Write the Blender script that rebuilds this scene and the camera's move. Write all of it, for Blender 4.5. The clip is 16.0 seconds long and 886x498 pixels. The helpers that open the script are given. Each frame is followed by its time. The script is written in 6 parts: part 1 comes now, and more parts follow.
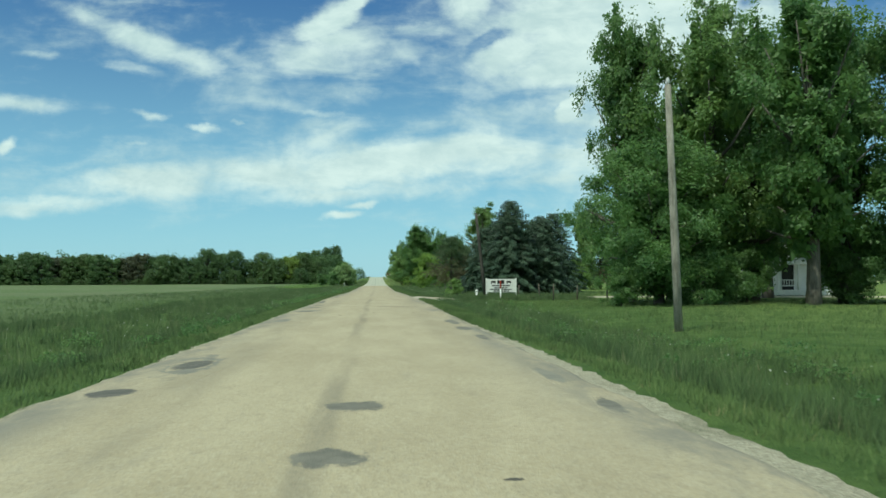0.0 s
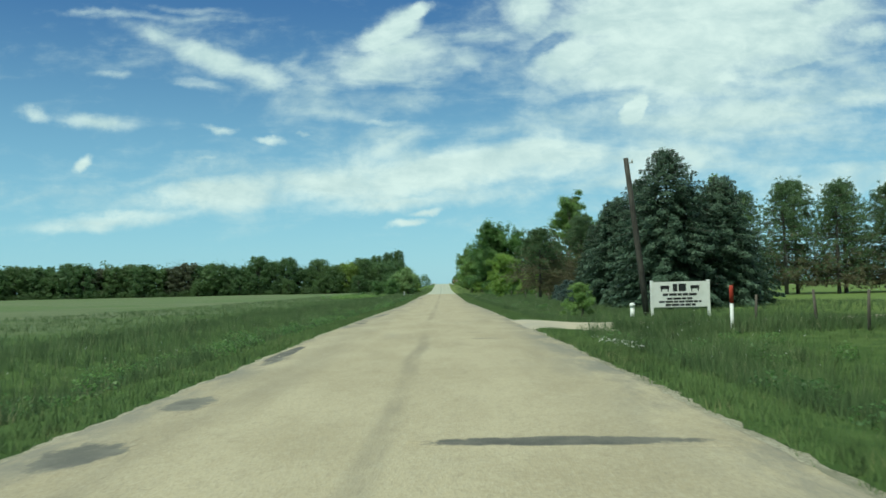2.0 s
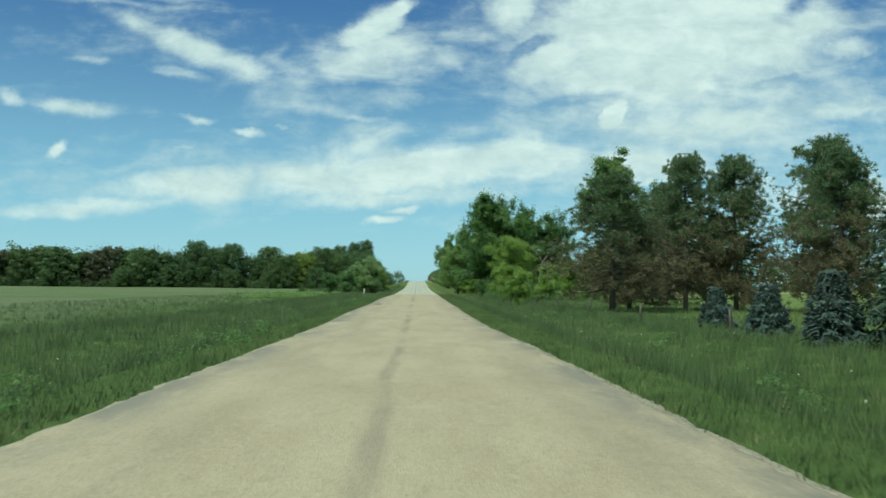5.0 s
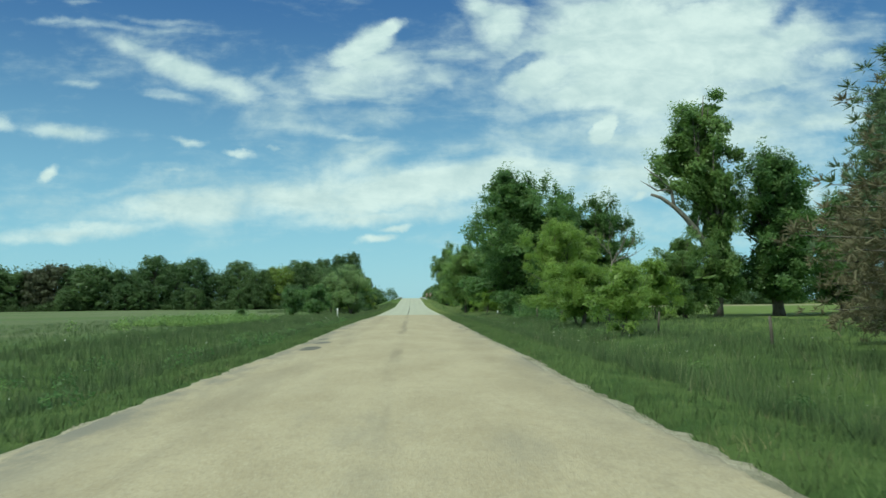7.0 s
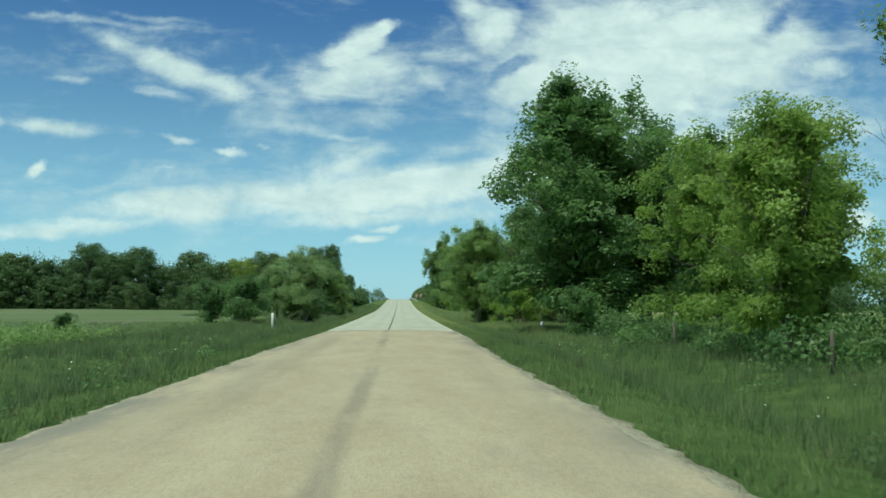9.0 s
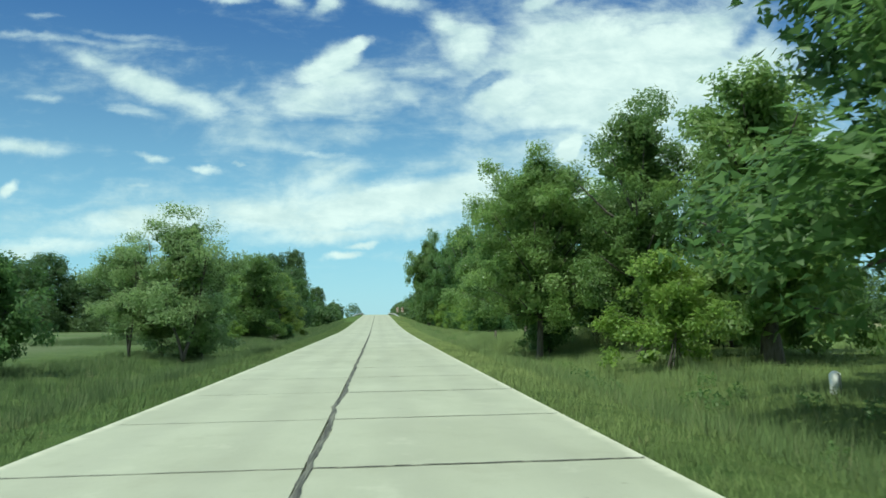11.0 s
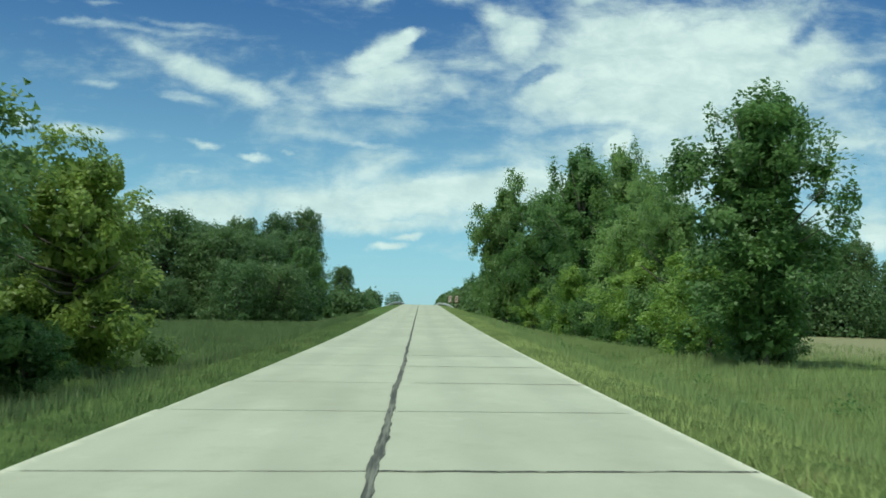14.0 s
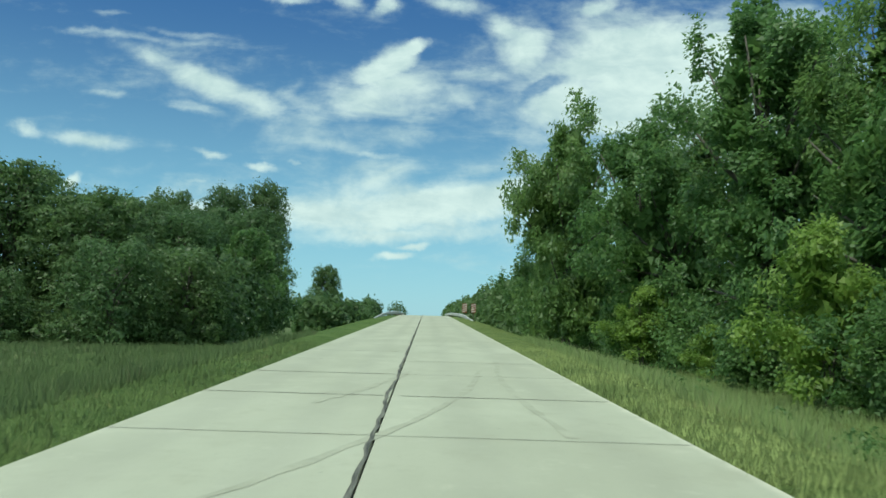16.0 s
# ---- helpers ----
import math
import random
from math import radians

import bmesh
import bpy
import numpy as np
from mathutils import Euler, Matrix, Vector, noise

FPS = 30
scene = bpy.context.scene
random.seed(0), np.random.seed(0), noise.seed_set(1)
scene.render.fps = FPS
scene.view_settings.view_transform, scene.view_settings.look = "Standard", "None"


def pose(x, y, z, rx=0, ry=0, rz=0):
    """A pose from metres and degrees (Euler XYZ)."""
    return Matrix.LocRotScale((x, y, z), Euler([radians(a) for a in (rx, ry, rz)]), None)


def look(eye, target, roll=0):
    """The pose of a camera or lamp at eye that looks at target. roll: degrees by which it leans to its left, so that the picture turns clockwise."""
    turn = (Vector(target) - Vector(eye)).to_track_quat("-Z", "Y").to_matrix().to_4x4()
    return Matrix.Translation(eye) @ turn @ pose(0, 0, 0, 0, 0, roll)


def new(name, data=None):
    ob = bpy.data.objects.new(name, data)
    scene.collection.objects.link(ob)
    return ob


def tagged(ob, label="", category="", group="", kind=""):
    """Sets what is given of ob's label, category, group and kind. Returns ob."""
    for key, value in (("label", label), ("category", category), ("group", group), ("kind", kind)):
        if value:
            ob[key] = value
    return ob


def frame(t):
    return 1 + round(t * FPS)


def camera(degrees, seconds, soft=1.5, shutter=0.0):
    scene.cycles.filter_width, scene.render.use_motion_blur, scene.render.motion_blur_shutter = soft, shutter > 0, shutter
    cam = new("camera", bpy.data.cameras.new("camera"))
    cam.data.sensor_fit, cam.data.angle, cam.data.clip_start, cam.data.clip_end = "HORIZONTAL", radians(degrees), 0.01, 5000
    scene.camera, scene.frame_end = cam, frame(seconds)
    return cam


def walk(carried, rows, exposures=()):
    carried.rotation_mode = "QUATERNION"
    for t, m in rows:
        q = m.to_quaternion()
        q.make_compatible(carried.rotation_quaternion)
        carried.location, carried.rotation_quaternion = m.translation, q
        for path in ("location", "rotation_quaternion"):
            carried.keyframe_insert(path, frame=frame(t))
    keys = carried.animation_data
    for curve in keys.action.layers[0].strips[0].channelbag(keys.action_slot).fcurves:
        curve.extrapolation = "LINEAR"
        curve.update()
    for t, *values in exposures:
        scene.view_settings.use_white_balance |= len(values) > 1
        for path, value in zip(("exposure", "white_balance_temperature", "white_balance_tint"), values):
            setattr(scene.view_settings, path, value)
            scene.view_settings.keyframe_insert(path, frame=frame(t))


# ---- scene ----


def aim(x, y, z, yaw, pitch, lean):
    """A camera pose: yaw to the left, pitch upwards, lean in degrees."""
    return pose(x, y, z, 90 + pitch, 0, yaw) @ pose(0, 0, 0, 0, 0, -lean)


cam = camera(53.0, 16.0, soft=1.6, shutter=0.08)
PATH = [
    (0, aim(-0.046, 0.00, 1.380, -4.26, 1.98, 0.28)),
    (0.5, aim(0.004, 8.29, 1.358, -4.23, 2.00, 1.25)),
    (1, aim(0.022, 16.60, 1.367, -2.83, 2.37, 1.42)),
    (1.5, aim(0.018, 24.94, 1.394, -0.85, 2.70, 0.97)),
    (2, aim(0.013, 33.33, 1.409, -0.06, 2.45, 1.27)),
    (2.5, aim(0.017, 41.77, 1.400, 0.15, 2.11, 1.51)),
    (3, aim(0.009, 50.31, 1.388, -0.60, 1.94, 0.38)),
    (3.5, aim(-0.023, 58.95, 1.391, -1.56, 2.14, -1.02)),
    (4, aim(-0.050, 67.63, 1.390, -1.69, 2.27, -1.15)),
    (6.5, aim(-0.189, 112.42, 1.139, -1.64, 2.68, 0.88)),
    (7, aim(-0.155, 121.68, 1.128, -2.05, 3.47, 0.59)),
    (7.5, aim(-0.114, 130.99, 1.155, -2.30, 3.86, 0.15)),
    (8, aim(-0.068, 140.34, 1.197, -2.36, 3.90, -0.02)),
    (8.5, aim(-0.021, 149.69, 1.240, -2.46, 3.47, -0.23)),
    (11, aim(0.089, 196.85, 1.328, -4.23, 4.56, 0.61)),
    (11.5, aim(-0.004, 206.41, 1.352, -3.34, 3.58, 0.62)),
    (12, aim(-0.081, 215.95, 1.337, -3.38, 3.56, -0.34)),
    (12.5, aim(-0.101, 225.48, 1.365, -2.92, 3.77, -0.48)),
    (13, aim(-0.127, 235.00, 1.422, -1.86, 3.85, -0.82)),
    (13.5, aim(-0.162, 244.49, 1.476, -1.56, 4.08, -0.89)),
    (14, aim(-0.193, 253.96, 1.485, -1.34, 4.08, -1.20)),
    (14.5, aim(-0.191, 263.44, 1.526, -1.17, 4.55, -1.42)),
    (15, aim(-0.159, 272.94, 1.629, -0.85, 5.04, -1.01)),
    (15.5, aim(-0.116, 282.46, 1.736, -0.73, 5.23, -1.33)),
    (16, aim(-0.085, 291.98, 1.899, -0.95, 4.72, -1.48)),
]
walk(cam, PATH, exposures=[(t, e, 6460.0, -11.5) for t, e in ((0.0, 0.03), (8.5, 0.0), (11.0, 0.20), (12.0, 0.14), (13.0, 0.0), (14.5, 0.02), (16.0, 0.04))])

# ---- world and sun ----
SUN_EL, SUN_AZ = radians(58), radians(222)


class Nodes:
    """Small helper to write node trees."""

    def __init__(self, tree):
        self.tree = tree
        tree.nodes.clear()

    def add(self, kind, operation="", clamp=False, smooth="", blend="", turn="", sky_type=""):
        node = self.tree.nodes.new(kind)
        if operation:
            node.operation = operation
        if clamp:
            node.use_clamp = True
        if smooth:
            node.interpolation_type = smooth
        if blend:
            node.data_type, node.blend_type = "RGBA", blend
        if turn:
            node.rotation_type = turn
        if sky_type:
            node.sky_type = sky_type
        return node

    def link(self, a, b):
        self.tree.links.new(a, b)

    def put(self, value, socket):
        if isinstance(value, bpy.types.NodeSocket):
            self.link(value, socket)
        else:
            socket.default_value = value

    def math(self, op, a, b=0.0, c=0.0, clamp=False):
        node = self.add("ShaderNodeMath", operation=op, clamp=clamp)
        for value, socket in zip((a, b, c), node.inputs):
            self.put(value, socket)
        return node.outputs[0]

    def ramp(self, value, a, b, lo=0.0, hi=1.0):
        node = self.add("ShaderNodeMapRange", smooth="SMOOTHSTEP")
        for v, name in ((value, 0), (a, 1), (b, 2), (lo, 3), (hi, 4)):
            self.put(v, node.inputs[name])
        return node.outputs[0]

    def noise(self, vector, scale, detail=4.0, rough=0.55, warp=0.0):
        node = self.add("ShaderNodeTexNoise")
        if vector is not None:
            self.link(vector, node.inputs["Vector"])
        node.inputs["Scale"].default_value = scale
        node.inputs["Detail"].default_value = detail
        node.inputs["Roughness"].default_value = rough
        node.inputs["Distortion"].default_value = warp
        return node.outputs["Fac"]

    def mix(self, fac, a, b, blend="MIX"):
        node = self.add("ShaderNodeMix", blend=blend)
        self.put(fac, node.inputs[0])
        for value, socket in ((a, node.inputs[6]), (b, node.inputs[7])):
            if isinstance(value, tuple):
                value = (*value[:3], 1.0)
            self.put(value, socket)
        return node.outputs[2]

    def stretch(self, vector, scale, turn=0.0):
        node = self.add("ShaderNodeMapping")
        self.link(vector, node.inputs["Vector"])
        node.inputs["Scale"].default_value = scale
        node.inputs["Rotation"].default_value = (0, 0, turn)
        return node.outputs["Vector"]


# clouds in families: bearing, height, half width, half height, slant, density; gaps are blue holes in the banks
STREAKS = [
    (-0.303, 0.285, 0.045, 0.0108, -20, 0.75), (-0.256, 0.267, 0.048, 0.0127, -20, 1.1), (-0.205, 0.245, 0.039, 0.0127, -22, 0.97), (-0.273, 0.236, 0.038, 0.0064, -6, 0.62),
    (-0.316, 0.301, 0.038, 0.0057, -5, 0.4), (-0.162, 0.258, 0.022, 0.0076, 25, 0.53), (-0.137, 0.223, 0.048, 0.0229, 10, 0.7), (-0.093, 0.243, 0.032, 0.0229, 20, 0.66),
    (-0.130, 0.200, 0.054, 0.0089, -8, 0.55), (-0.057, 0.186, 0.035, 0.0038, -6, 0.62), (-0.105, 0.192, 0.045, 0.0051, -10, 0.44), (-0.357, 0.318, 0.102, 0.0045, -3, 0.4),
    (-0.370, 0.251, 0.020, 0.0038, 0, 0.48), (-0.251, 0.314, 0.038, 0.0051, -12, 0.26),
]
PLUME = [
    (-0.054, 0.292, 0.039, 0.0140, 33, 1.6), (-0.025, 0.315, 0.015, 0.0089, 30, 1.7), (-0.051, 0.261, 0.064, 0.0242, 6, 1), (-0.082, 0.243, 0.045, 0.0216, 5, 0.85),
    (0.029, 0.258, 0.038, 0.0165, -4, 0.75), (0.051, 0.281, 0.045, 0.0140, 10, 0.62), (-0.006, 0.244, 0.057, 0.0089, 0, 0.6), (0.105, 0.319, 0.027, 0.0267, -40, 1.2),
    (0.087, 0.338, 0.025, 0.0127, -20, 1.1), (0.131, 0.285, 0.013, 0.0153, -20, 0.8), (0.025, 0.304, 0.051, 0.0191, 0, 0.42),
]
BANK = [
    (0.296, 0.294, 0.146, 0.0604, 4, 1.75), (0.186, 0.295, 0.048, 0.0254, 28, 1.35), (0.147, 0.256, 0.039, 0.0216, 14, 1.3), (0.218, 0.247, 0.076, 0.0318, 8, 1.25),
    (0.375, 0.319, 0.070, 0.0382, 0, 1.3), (0.441, 0.304, 0.054, 0.0267, 24, 1.15), (0.309, 0.232, 0.127, 0.0286, 6, 1.15), (0.400, 0.250, 0.070, 0.0140, 14, 0.8),
    (0.497, 0.277, 0.027, 0.0127, 10, 1.05), (0.492, 0.203, 0.076, 0.0191, 4, 0.8), (0.341, 0.187, 0.153, 0.0286, 0, 0.95), (0.109, 0.212, 0.038, 0.0165, 12, 0.62),
    (0.224, 0.203, 0.019, 0.0108, 45, 1.9), (0.534, 0.323, 0.025, 0.0254, 0, 0.5),
]
LOW = [
    (0.002, 0.129, 0.159, 0.0254, 5, 1.3), (0.116, 0.143, 0.095, 0.0286, 8, 1.2), (-0.123, 0.120, 0.076, 0.0204, 5, 1.1), (-0.259, 0.110, 0.083, 0.0178, 6, 1.1),
    (-0.356, 0.085, 0.083, 0.0095, 3, 0.98), (-0.410, 0.078, 0.064, 0.0070, 0, 0.88), (-0.068, 0.156, 0.060, 0.0191, 16, 0.8), (0.244, 0.139, 0.115, 0.0286, 0, 1),
    (0.425, 0.113, 0.108, 0.0229, 0, 0.8), (0.524, 0.094, 0.027, 0.0127, 6, 1.4), (-0.023, 0.100, 0.127, 0.0102, 2, 0.95), (0.263, 0.117, 0.015, 0.0070, 10, 1.2),
]
PUFFS = [
    (-0.405, 0.149, 0.012, 0.0070, 38, 1.15), (-0.248, 0.184, 0.022, 0.0045, -8, 0.95), (-0.190, 0.171, 0.018, 0.0045, -10, 0.95), (-0.156, 0.178, 0.008, 0.0025, 0, 0.5),
    (-0.266, 0.155, 0.019, 0.0032, 0, 0.5), (-0.038, 0.074, 0.020, 0.0045, 5, 1.3), (-0.015, 0.086, 0.017, 0.0045, 5, 1.2), (0.492, 0.193, 0.038, 0.0057, 0, 0.6),
]
GAPS = [
    (0.029, 0.206, 0.054, 0.0127, 0, 0.75), (0.083, 0.234, 0.022, 0.0083, -35, 0.7), (0.131, 0.275, 0.019, 0.0064, 25, 0.8), (0.440, 0.240, 0.048, 0.0051, 8, 0.95),
    (0.514, 0.164, 0.051, 0.0089, 0, 0.55), (0.431, 0.329, 0.024, 0.0089, 45, 0.6), (-0.050, 0.218, 0.070, 0.0045, 0, 0.4), (0.526, 0.247, 0.038, 0.0127, 0, 0.6),
    (0.012, 0.310, 0.032, 0.0089, 0, 0.3), (-0.171, 0.293, 0.057, 0.0089, 0, 0.5), (0.464, 0.137, 0.089, 0.0051, 0, 0.35),
]
WISPS = [
    (-0.166, 0.367, 0.025, 0.0057, 0, 0.9), (-0.101, 0.366, 0.019, 0.0064, -10, 0.8), (-0.055, 0.363, 0.015, 0.0089, 30, 1), (0.020, 0.369, 0.038, 0.0089, -10, 0.85),
    (0.189, 0.367, 0.024, 0.0115, 20, 1), (-0.280, 0.321, 0.045, 0.0045, -4, 0.5), (-0.364, 0.344, 0.023, 0.0038, 0, 0.45), (-0.400, 0.321, 0.051, 0.0051, -4, 0.6),
    (-0.463, 0.205, 0.022, 0.0095, -12, 0.9), (-0.387, 0.194, 0.042, 0.0083, -4, 0.85),
]
VEILS = [(0.30, 0.20, 0.34, 0.13, 4, 0.62), (-0.06, 0.235, 0.20, 0.06, 0, 0.36), (-0.12, 0.13, 0.42, 0.05, 4, 0.45), (0.30, 0.10, 0.30, 0.05, 0, 0.45), (-0.30, 0.27, 0.14, 0.05, -15, 0.22)]
world = bpy.data.worlds.new("sky")
scene.world = world
world.use_nodes = True
w = Nodes(world.node_tree)
coord = w.add("ShaderNodeTexCoord").outputs["Generated"]
axes = w.add("ShaderNodeSeparateXYZ")
w.link(coord, axes.inputs[0])
ahead = w.math("MAXIMUM", w.math("ABSOLUTE", axes.outputs[1]), 0.12)
u, v = w.math("DIVIDE", axes.outputs[0], ahead), w.math("DIVIDE", axes.outputs[2], ahead)
flat = w.add("ShaderNodeCombineXYZ")
w.link(u, flat.inputs[0]), w.link(v, flat.inputs[1])
flat.inputs[2].default_value = 1.0
uv = flat.outputs[0]
# ragged edges: the layout is warped by noise
def warped(scale, much):
    wobble = w.add("ShaderNodeTexNoise")
    w.link(uv, wobble.inputs["Vector"])
    wobble.inputs["Scale"].default_value, wobble.inputs["Detail"].default_value, wobble.inputs["Roughness"].default_value = scale, 7.0, 0.62
    shift = w.add("ShaderNodeVectorMath", operation="MULTIPLY_ADD")
    w.link(wobble.outputs["Color"], shift.inputs[0])
    shift.inputs[1].default_value, shift.inputs[2].default_value = (much, much * 0.6, 0), (-much / 2, -much * 0.3, 0)
    moved = w.add("ShaderNodeVectorMath", operation="ADD")
    w.link(uv, moved.inputs[0]), w.link(shift.outputs[0], moved.inputs[1])
    return moved.outputs[0]


def gathered(family, place, outer=2.1):
    """The densest of a family of soft slanted ovals at a place of the sky."""
    total = None
    for cu, cv, a, b, slant, dense in family:
        co, si = math.cos(radians(slant)), math.sin(radians(slant))
        axis = []
        for p, q, size in ((co, si, a), (-si, co, b)):
            along = w.add("ShaderNodeVectorMath", operation="DOT_PRODUCT")
            w.link(place, along.inputs[0])
            along.inputs[1].default_value = (p / size, q / size, -(cu * p + cv * q) / size)
            axis.append(along.outputs["Value"])
        far = w.math("SQRT", w.math("MULTIPLY_ADD", axis[0], axis[0], w.math("MULTIPLY", axis[1], axis[1])))
        bank = w.ramp(far, outer, 0.0, 0.0, dense)
        total = bank if total is None else w.math("MAXIMUM", total, bank)
    return total


broad, fine_place = warped(8.0, 0.085), warped(13.0, 0.045)
total = w.math("MAXIMUM", gathered(STREAKS + PLUME, fine_place), gathered(BANK + LOW, broad))
total = w.math("SUBTRACT", total, gathered(GAPS, fine_place))
total = w.math("MAXIMUM", total, gathered(PUFFS + WISPS, warped(22.0, 0.034), 1.8))
veil = gathered(VEILS, broad, 1.6)
total = w.math("MAXIMUM", total, veil)
streaks = w.noise(w.stretch(uv, (1.0, 3.4, 1.0), radians(-7)), 8.0, 10.0, 0.60, 0.5)
billows = w.noise(w.stretch(uv, (1.0, 1.6, 1.0)), 24.0, 9.0, 0.62, 0.25)
ragged = w.math("ADD", w.math("MULTIPLY", streaks, 0.66), w.math("MULTIPLY", billows, 0.34))
body = w.math("ADD", total, w.math("MULTIPLY", w.math("SUBTRACT", ragged, 0.5), 2.5))
cover = w.ramp(body, 0.02, 1.20)
# behind and far to the sides the broken cloud goes on by itself
side = w.ramp(w.math("ABSOLUTE", u), 0.55, 1.1)
side = w.math("MAXIMUM", side, w.ramp(axes.outputs[1], 0.0, -0.15))
cover = w.math("MAXIMUM", cover, w.math("MULTIPLY", side, w.ramp(ragged, 0.38, 0.6)))
# overhead, out of view: bright broken cloud on a flat layer, added for fill light
over = w.add("ShaderNodeVectorMath", operation="SCALE")
w.link(coord, over.inputs[0])
w.link(w.math("DIVIDE", 1.0, w.math("MAXIMUM", axes.outputs[2], 0.2)), over.inputs["Scale"])
deck = w.ramp(w.noise(over.outputs[0], 1.6, 6.0, 0.6), 0.36, 0.56)
cover = w.math("MAXIMUM", cover, w.math("MULTIPLY", w.ramp(axes.outputs[2], 0.42, 0.6), deck))
cover = w.math("MULTIPLY", cover, w.ramp(axes.outputs[2], 0.0, 0.06))
sky = w.add("ShaderNodeTexSky", sky_type="NISHITA")
sky.sun_disc, sky.sun_elevation, sky.sun_rotation = False, SUN_EL, SUN_AZ
sky.air_density, sky.dust_density, sky.ozone_density = 1.0, 0.25, 2.2
height = w.ramp(axes.outputs[2], 0.0, 0.36)
air = w.mix(height, (2.9, 6.0, 8.4), (0.27, 1.20, 3.90))
blue = w.mix(0.72, sky.outputs[0], air)
shade = w.math("ADD", w.math("MULTIPLY", w.ramp(billows, 0.35, 0.65), 0.5), w.math("MULTIPLY", w.ramp(streaks, 0.62, 0.40), 0.5))
white = w.mix(shade, (5.7, 6.8, 7.4), (7.9, 8.7, 9.0))
lit = w.mix(w.math("MULTIPLY", cover, 0.95), blue, white)
back = w.add("ShaderNodeBackground")
w.link(lit, back.inputs["Color"])
back.inputs["Strength"].default_value = 0.10
w.link(back.outputs[0], w.add("ShaderNodeOutputWorld").inputs["Surface"])

sun = new("sun", bpy.data.lights.new("sun", "SUN"))
sun.data.energy, sun.data.angle, sun.data.color = 3.0, radians(0.6), (1.0, 0.95, 0.86)
toward = Vector((math.sin(SUN_AZ) * math.cos(SUN_EL), math.cos(SUN_AZ) * math.cos(SUN_EL), math.sin(SUN_EL)))
sun.matrix_world = look(toward * 200, (0, 0, 0))


# ---- materials ----
def material(name):
    m = bpy.data.materials.new(name)
    m.use_nodes = True
    n = Nodes(m.node_tree)
    return m, n, n.add("ShaderNodeTexCoord").outputs["Object"]


def finish(n, color, rough=0.85, bump=None, strength=0.3, depth=0.02, metal=0.0, spec=0.3, through_light=0.0, upright=0.0):
    surface = n.add("ShaderNodeBsdfPrincipled")
    n.put(color if isinstance(color, bpy.types.NodeSocket) else (*color, 1.0), surface.inputs["Base Color"])
    n.put(rough, surface.inputs["Roughness"])
    surface.inputs["Metallic"].default_value = metal
    surface.inputs["Specular IOR Level"].default_value = spec
    if bump is not None:
        relief = n.add("ShaderNodeBump")
        relief.inputs["Strength"].default_value, relief.inputs["Distance"].default_value = strength, depth
        n.link(bump, relief.inputs["Height"])
        n.link(relief.outputs[0], surface.inputs["Normal"])
    out = surface.outputs[0]
    if upright:
        own, sway = n.add("ShaderNodeNewGeometry").outputs["Normal"], n.add("ShaderNodeVectorMath", operation="ADD")
        n.link(own, sway.inputs[0])
        sway.inputs[1].default_value = (0.0, 0.0, upright)
        even = n.add("ShaderNodeVectorMath", operation="NORMALIZE")
        n.link(sway.outputs[0], even.inputs[0]), n.link(even.outputs[0], surface.inputs["Normal"])
    if through_light:
        glow = n.add("ShaderNodeBsdfTranslucent")
        n.put(color if isinstance(color, bpy.types.NodeSocket) else (*color, 1.0), glow.inputs["Color"])
        both = n.add("ShaderNodeMixShader")
        both.inputs[0].default_value = through_light
        n.link(out, both.inputs[1]), n.link(glow.outputs[0], both.inputs[2])
        out = both.outputs[0]
    n.link(out, n.add("ShaderNodeOutputMaterial").inputs["Surface"])


def foliage(name, dark, light, through_light=0.48, rough=0.46, tint=0.22, warm=0.0):
    """Leaves: a shade for each leaf, larger drifts of tone, and a little for each plant."""
    m, n, at = material(name)
    leaf = n.add("ShaderNodeNewGeometry").outputs["Random Per Island"]
    plant_tone = n.add("ShaderNodeObjectInfo").outputs["Random"]
    drift = n.ramp(n.noise(at, 0.55, 3.0), 0.35, 0.65)
    tone = n.math("ADD", n.math("MULTIPLY", leaf, 0.5), n.math("MULTIPLY", drift, 0.5))
    color = n.mix(tone, dark, light)
    color = n.mix(n.math("MULTIPLY", plant_tone, tint), color, tuple(c * 0.62 for c in dark))
    if warm:
        other = n.math("FRACT", n.math("MULTIPLY", plant_tone, 7.31))
        color = n.mix(n.math("MULTIPLY", n.ramp(other, 0.35, 1.0), warm), color, (light[0] * 1.25, light[1] * 1.02, light[2] * 0.75))
    finish(n, color, rough, spec=0.5, through_light=through_light)
    return m


def bark(name, a, b):
    m, n, at = material(name)
    grain = n.noise(n.stretch(at, (1, 1, 0.18)), 14.0, 6.0, 0.65)
    color = n.mix(n.ramp(grain, 0.3, 0.7), a, b)
    color = n.mix(n.ramp(n.noise(at, 1.3), 0.45, 0.7, 0.0, 0.5), color, tuple(c * 0.6 for c in a))
    finish(n, color, 0.92, grain, 0.8, 0.03)
    return m


def paint(name, color, rough=0.6, dirt=0.25):
    m, n, at = material(name)
    grime = n.ramp(n.noise(at, 3.0, 6.0, 0.65), 0.45, 0.75, 0.0, dirt)
    fine = n.noise(at, 40.0, 3.0)
    c = n.mix(grime, color, tuple(x * 0.45 + 0.02 for x in color))
    c = n.mix(n.ramp(fine, 0.3, 0.8, 0.0, 0.12), c, tuple(x * 0.7 for x in color))
    finish(n, c, rough, fine, 0.15, 0.004)
    return m


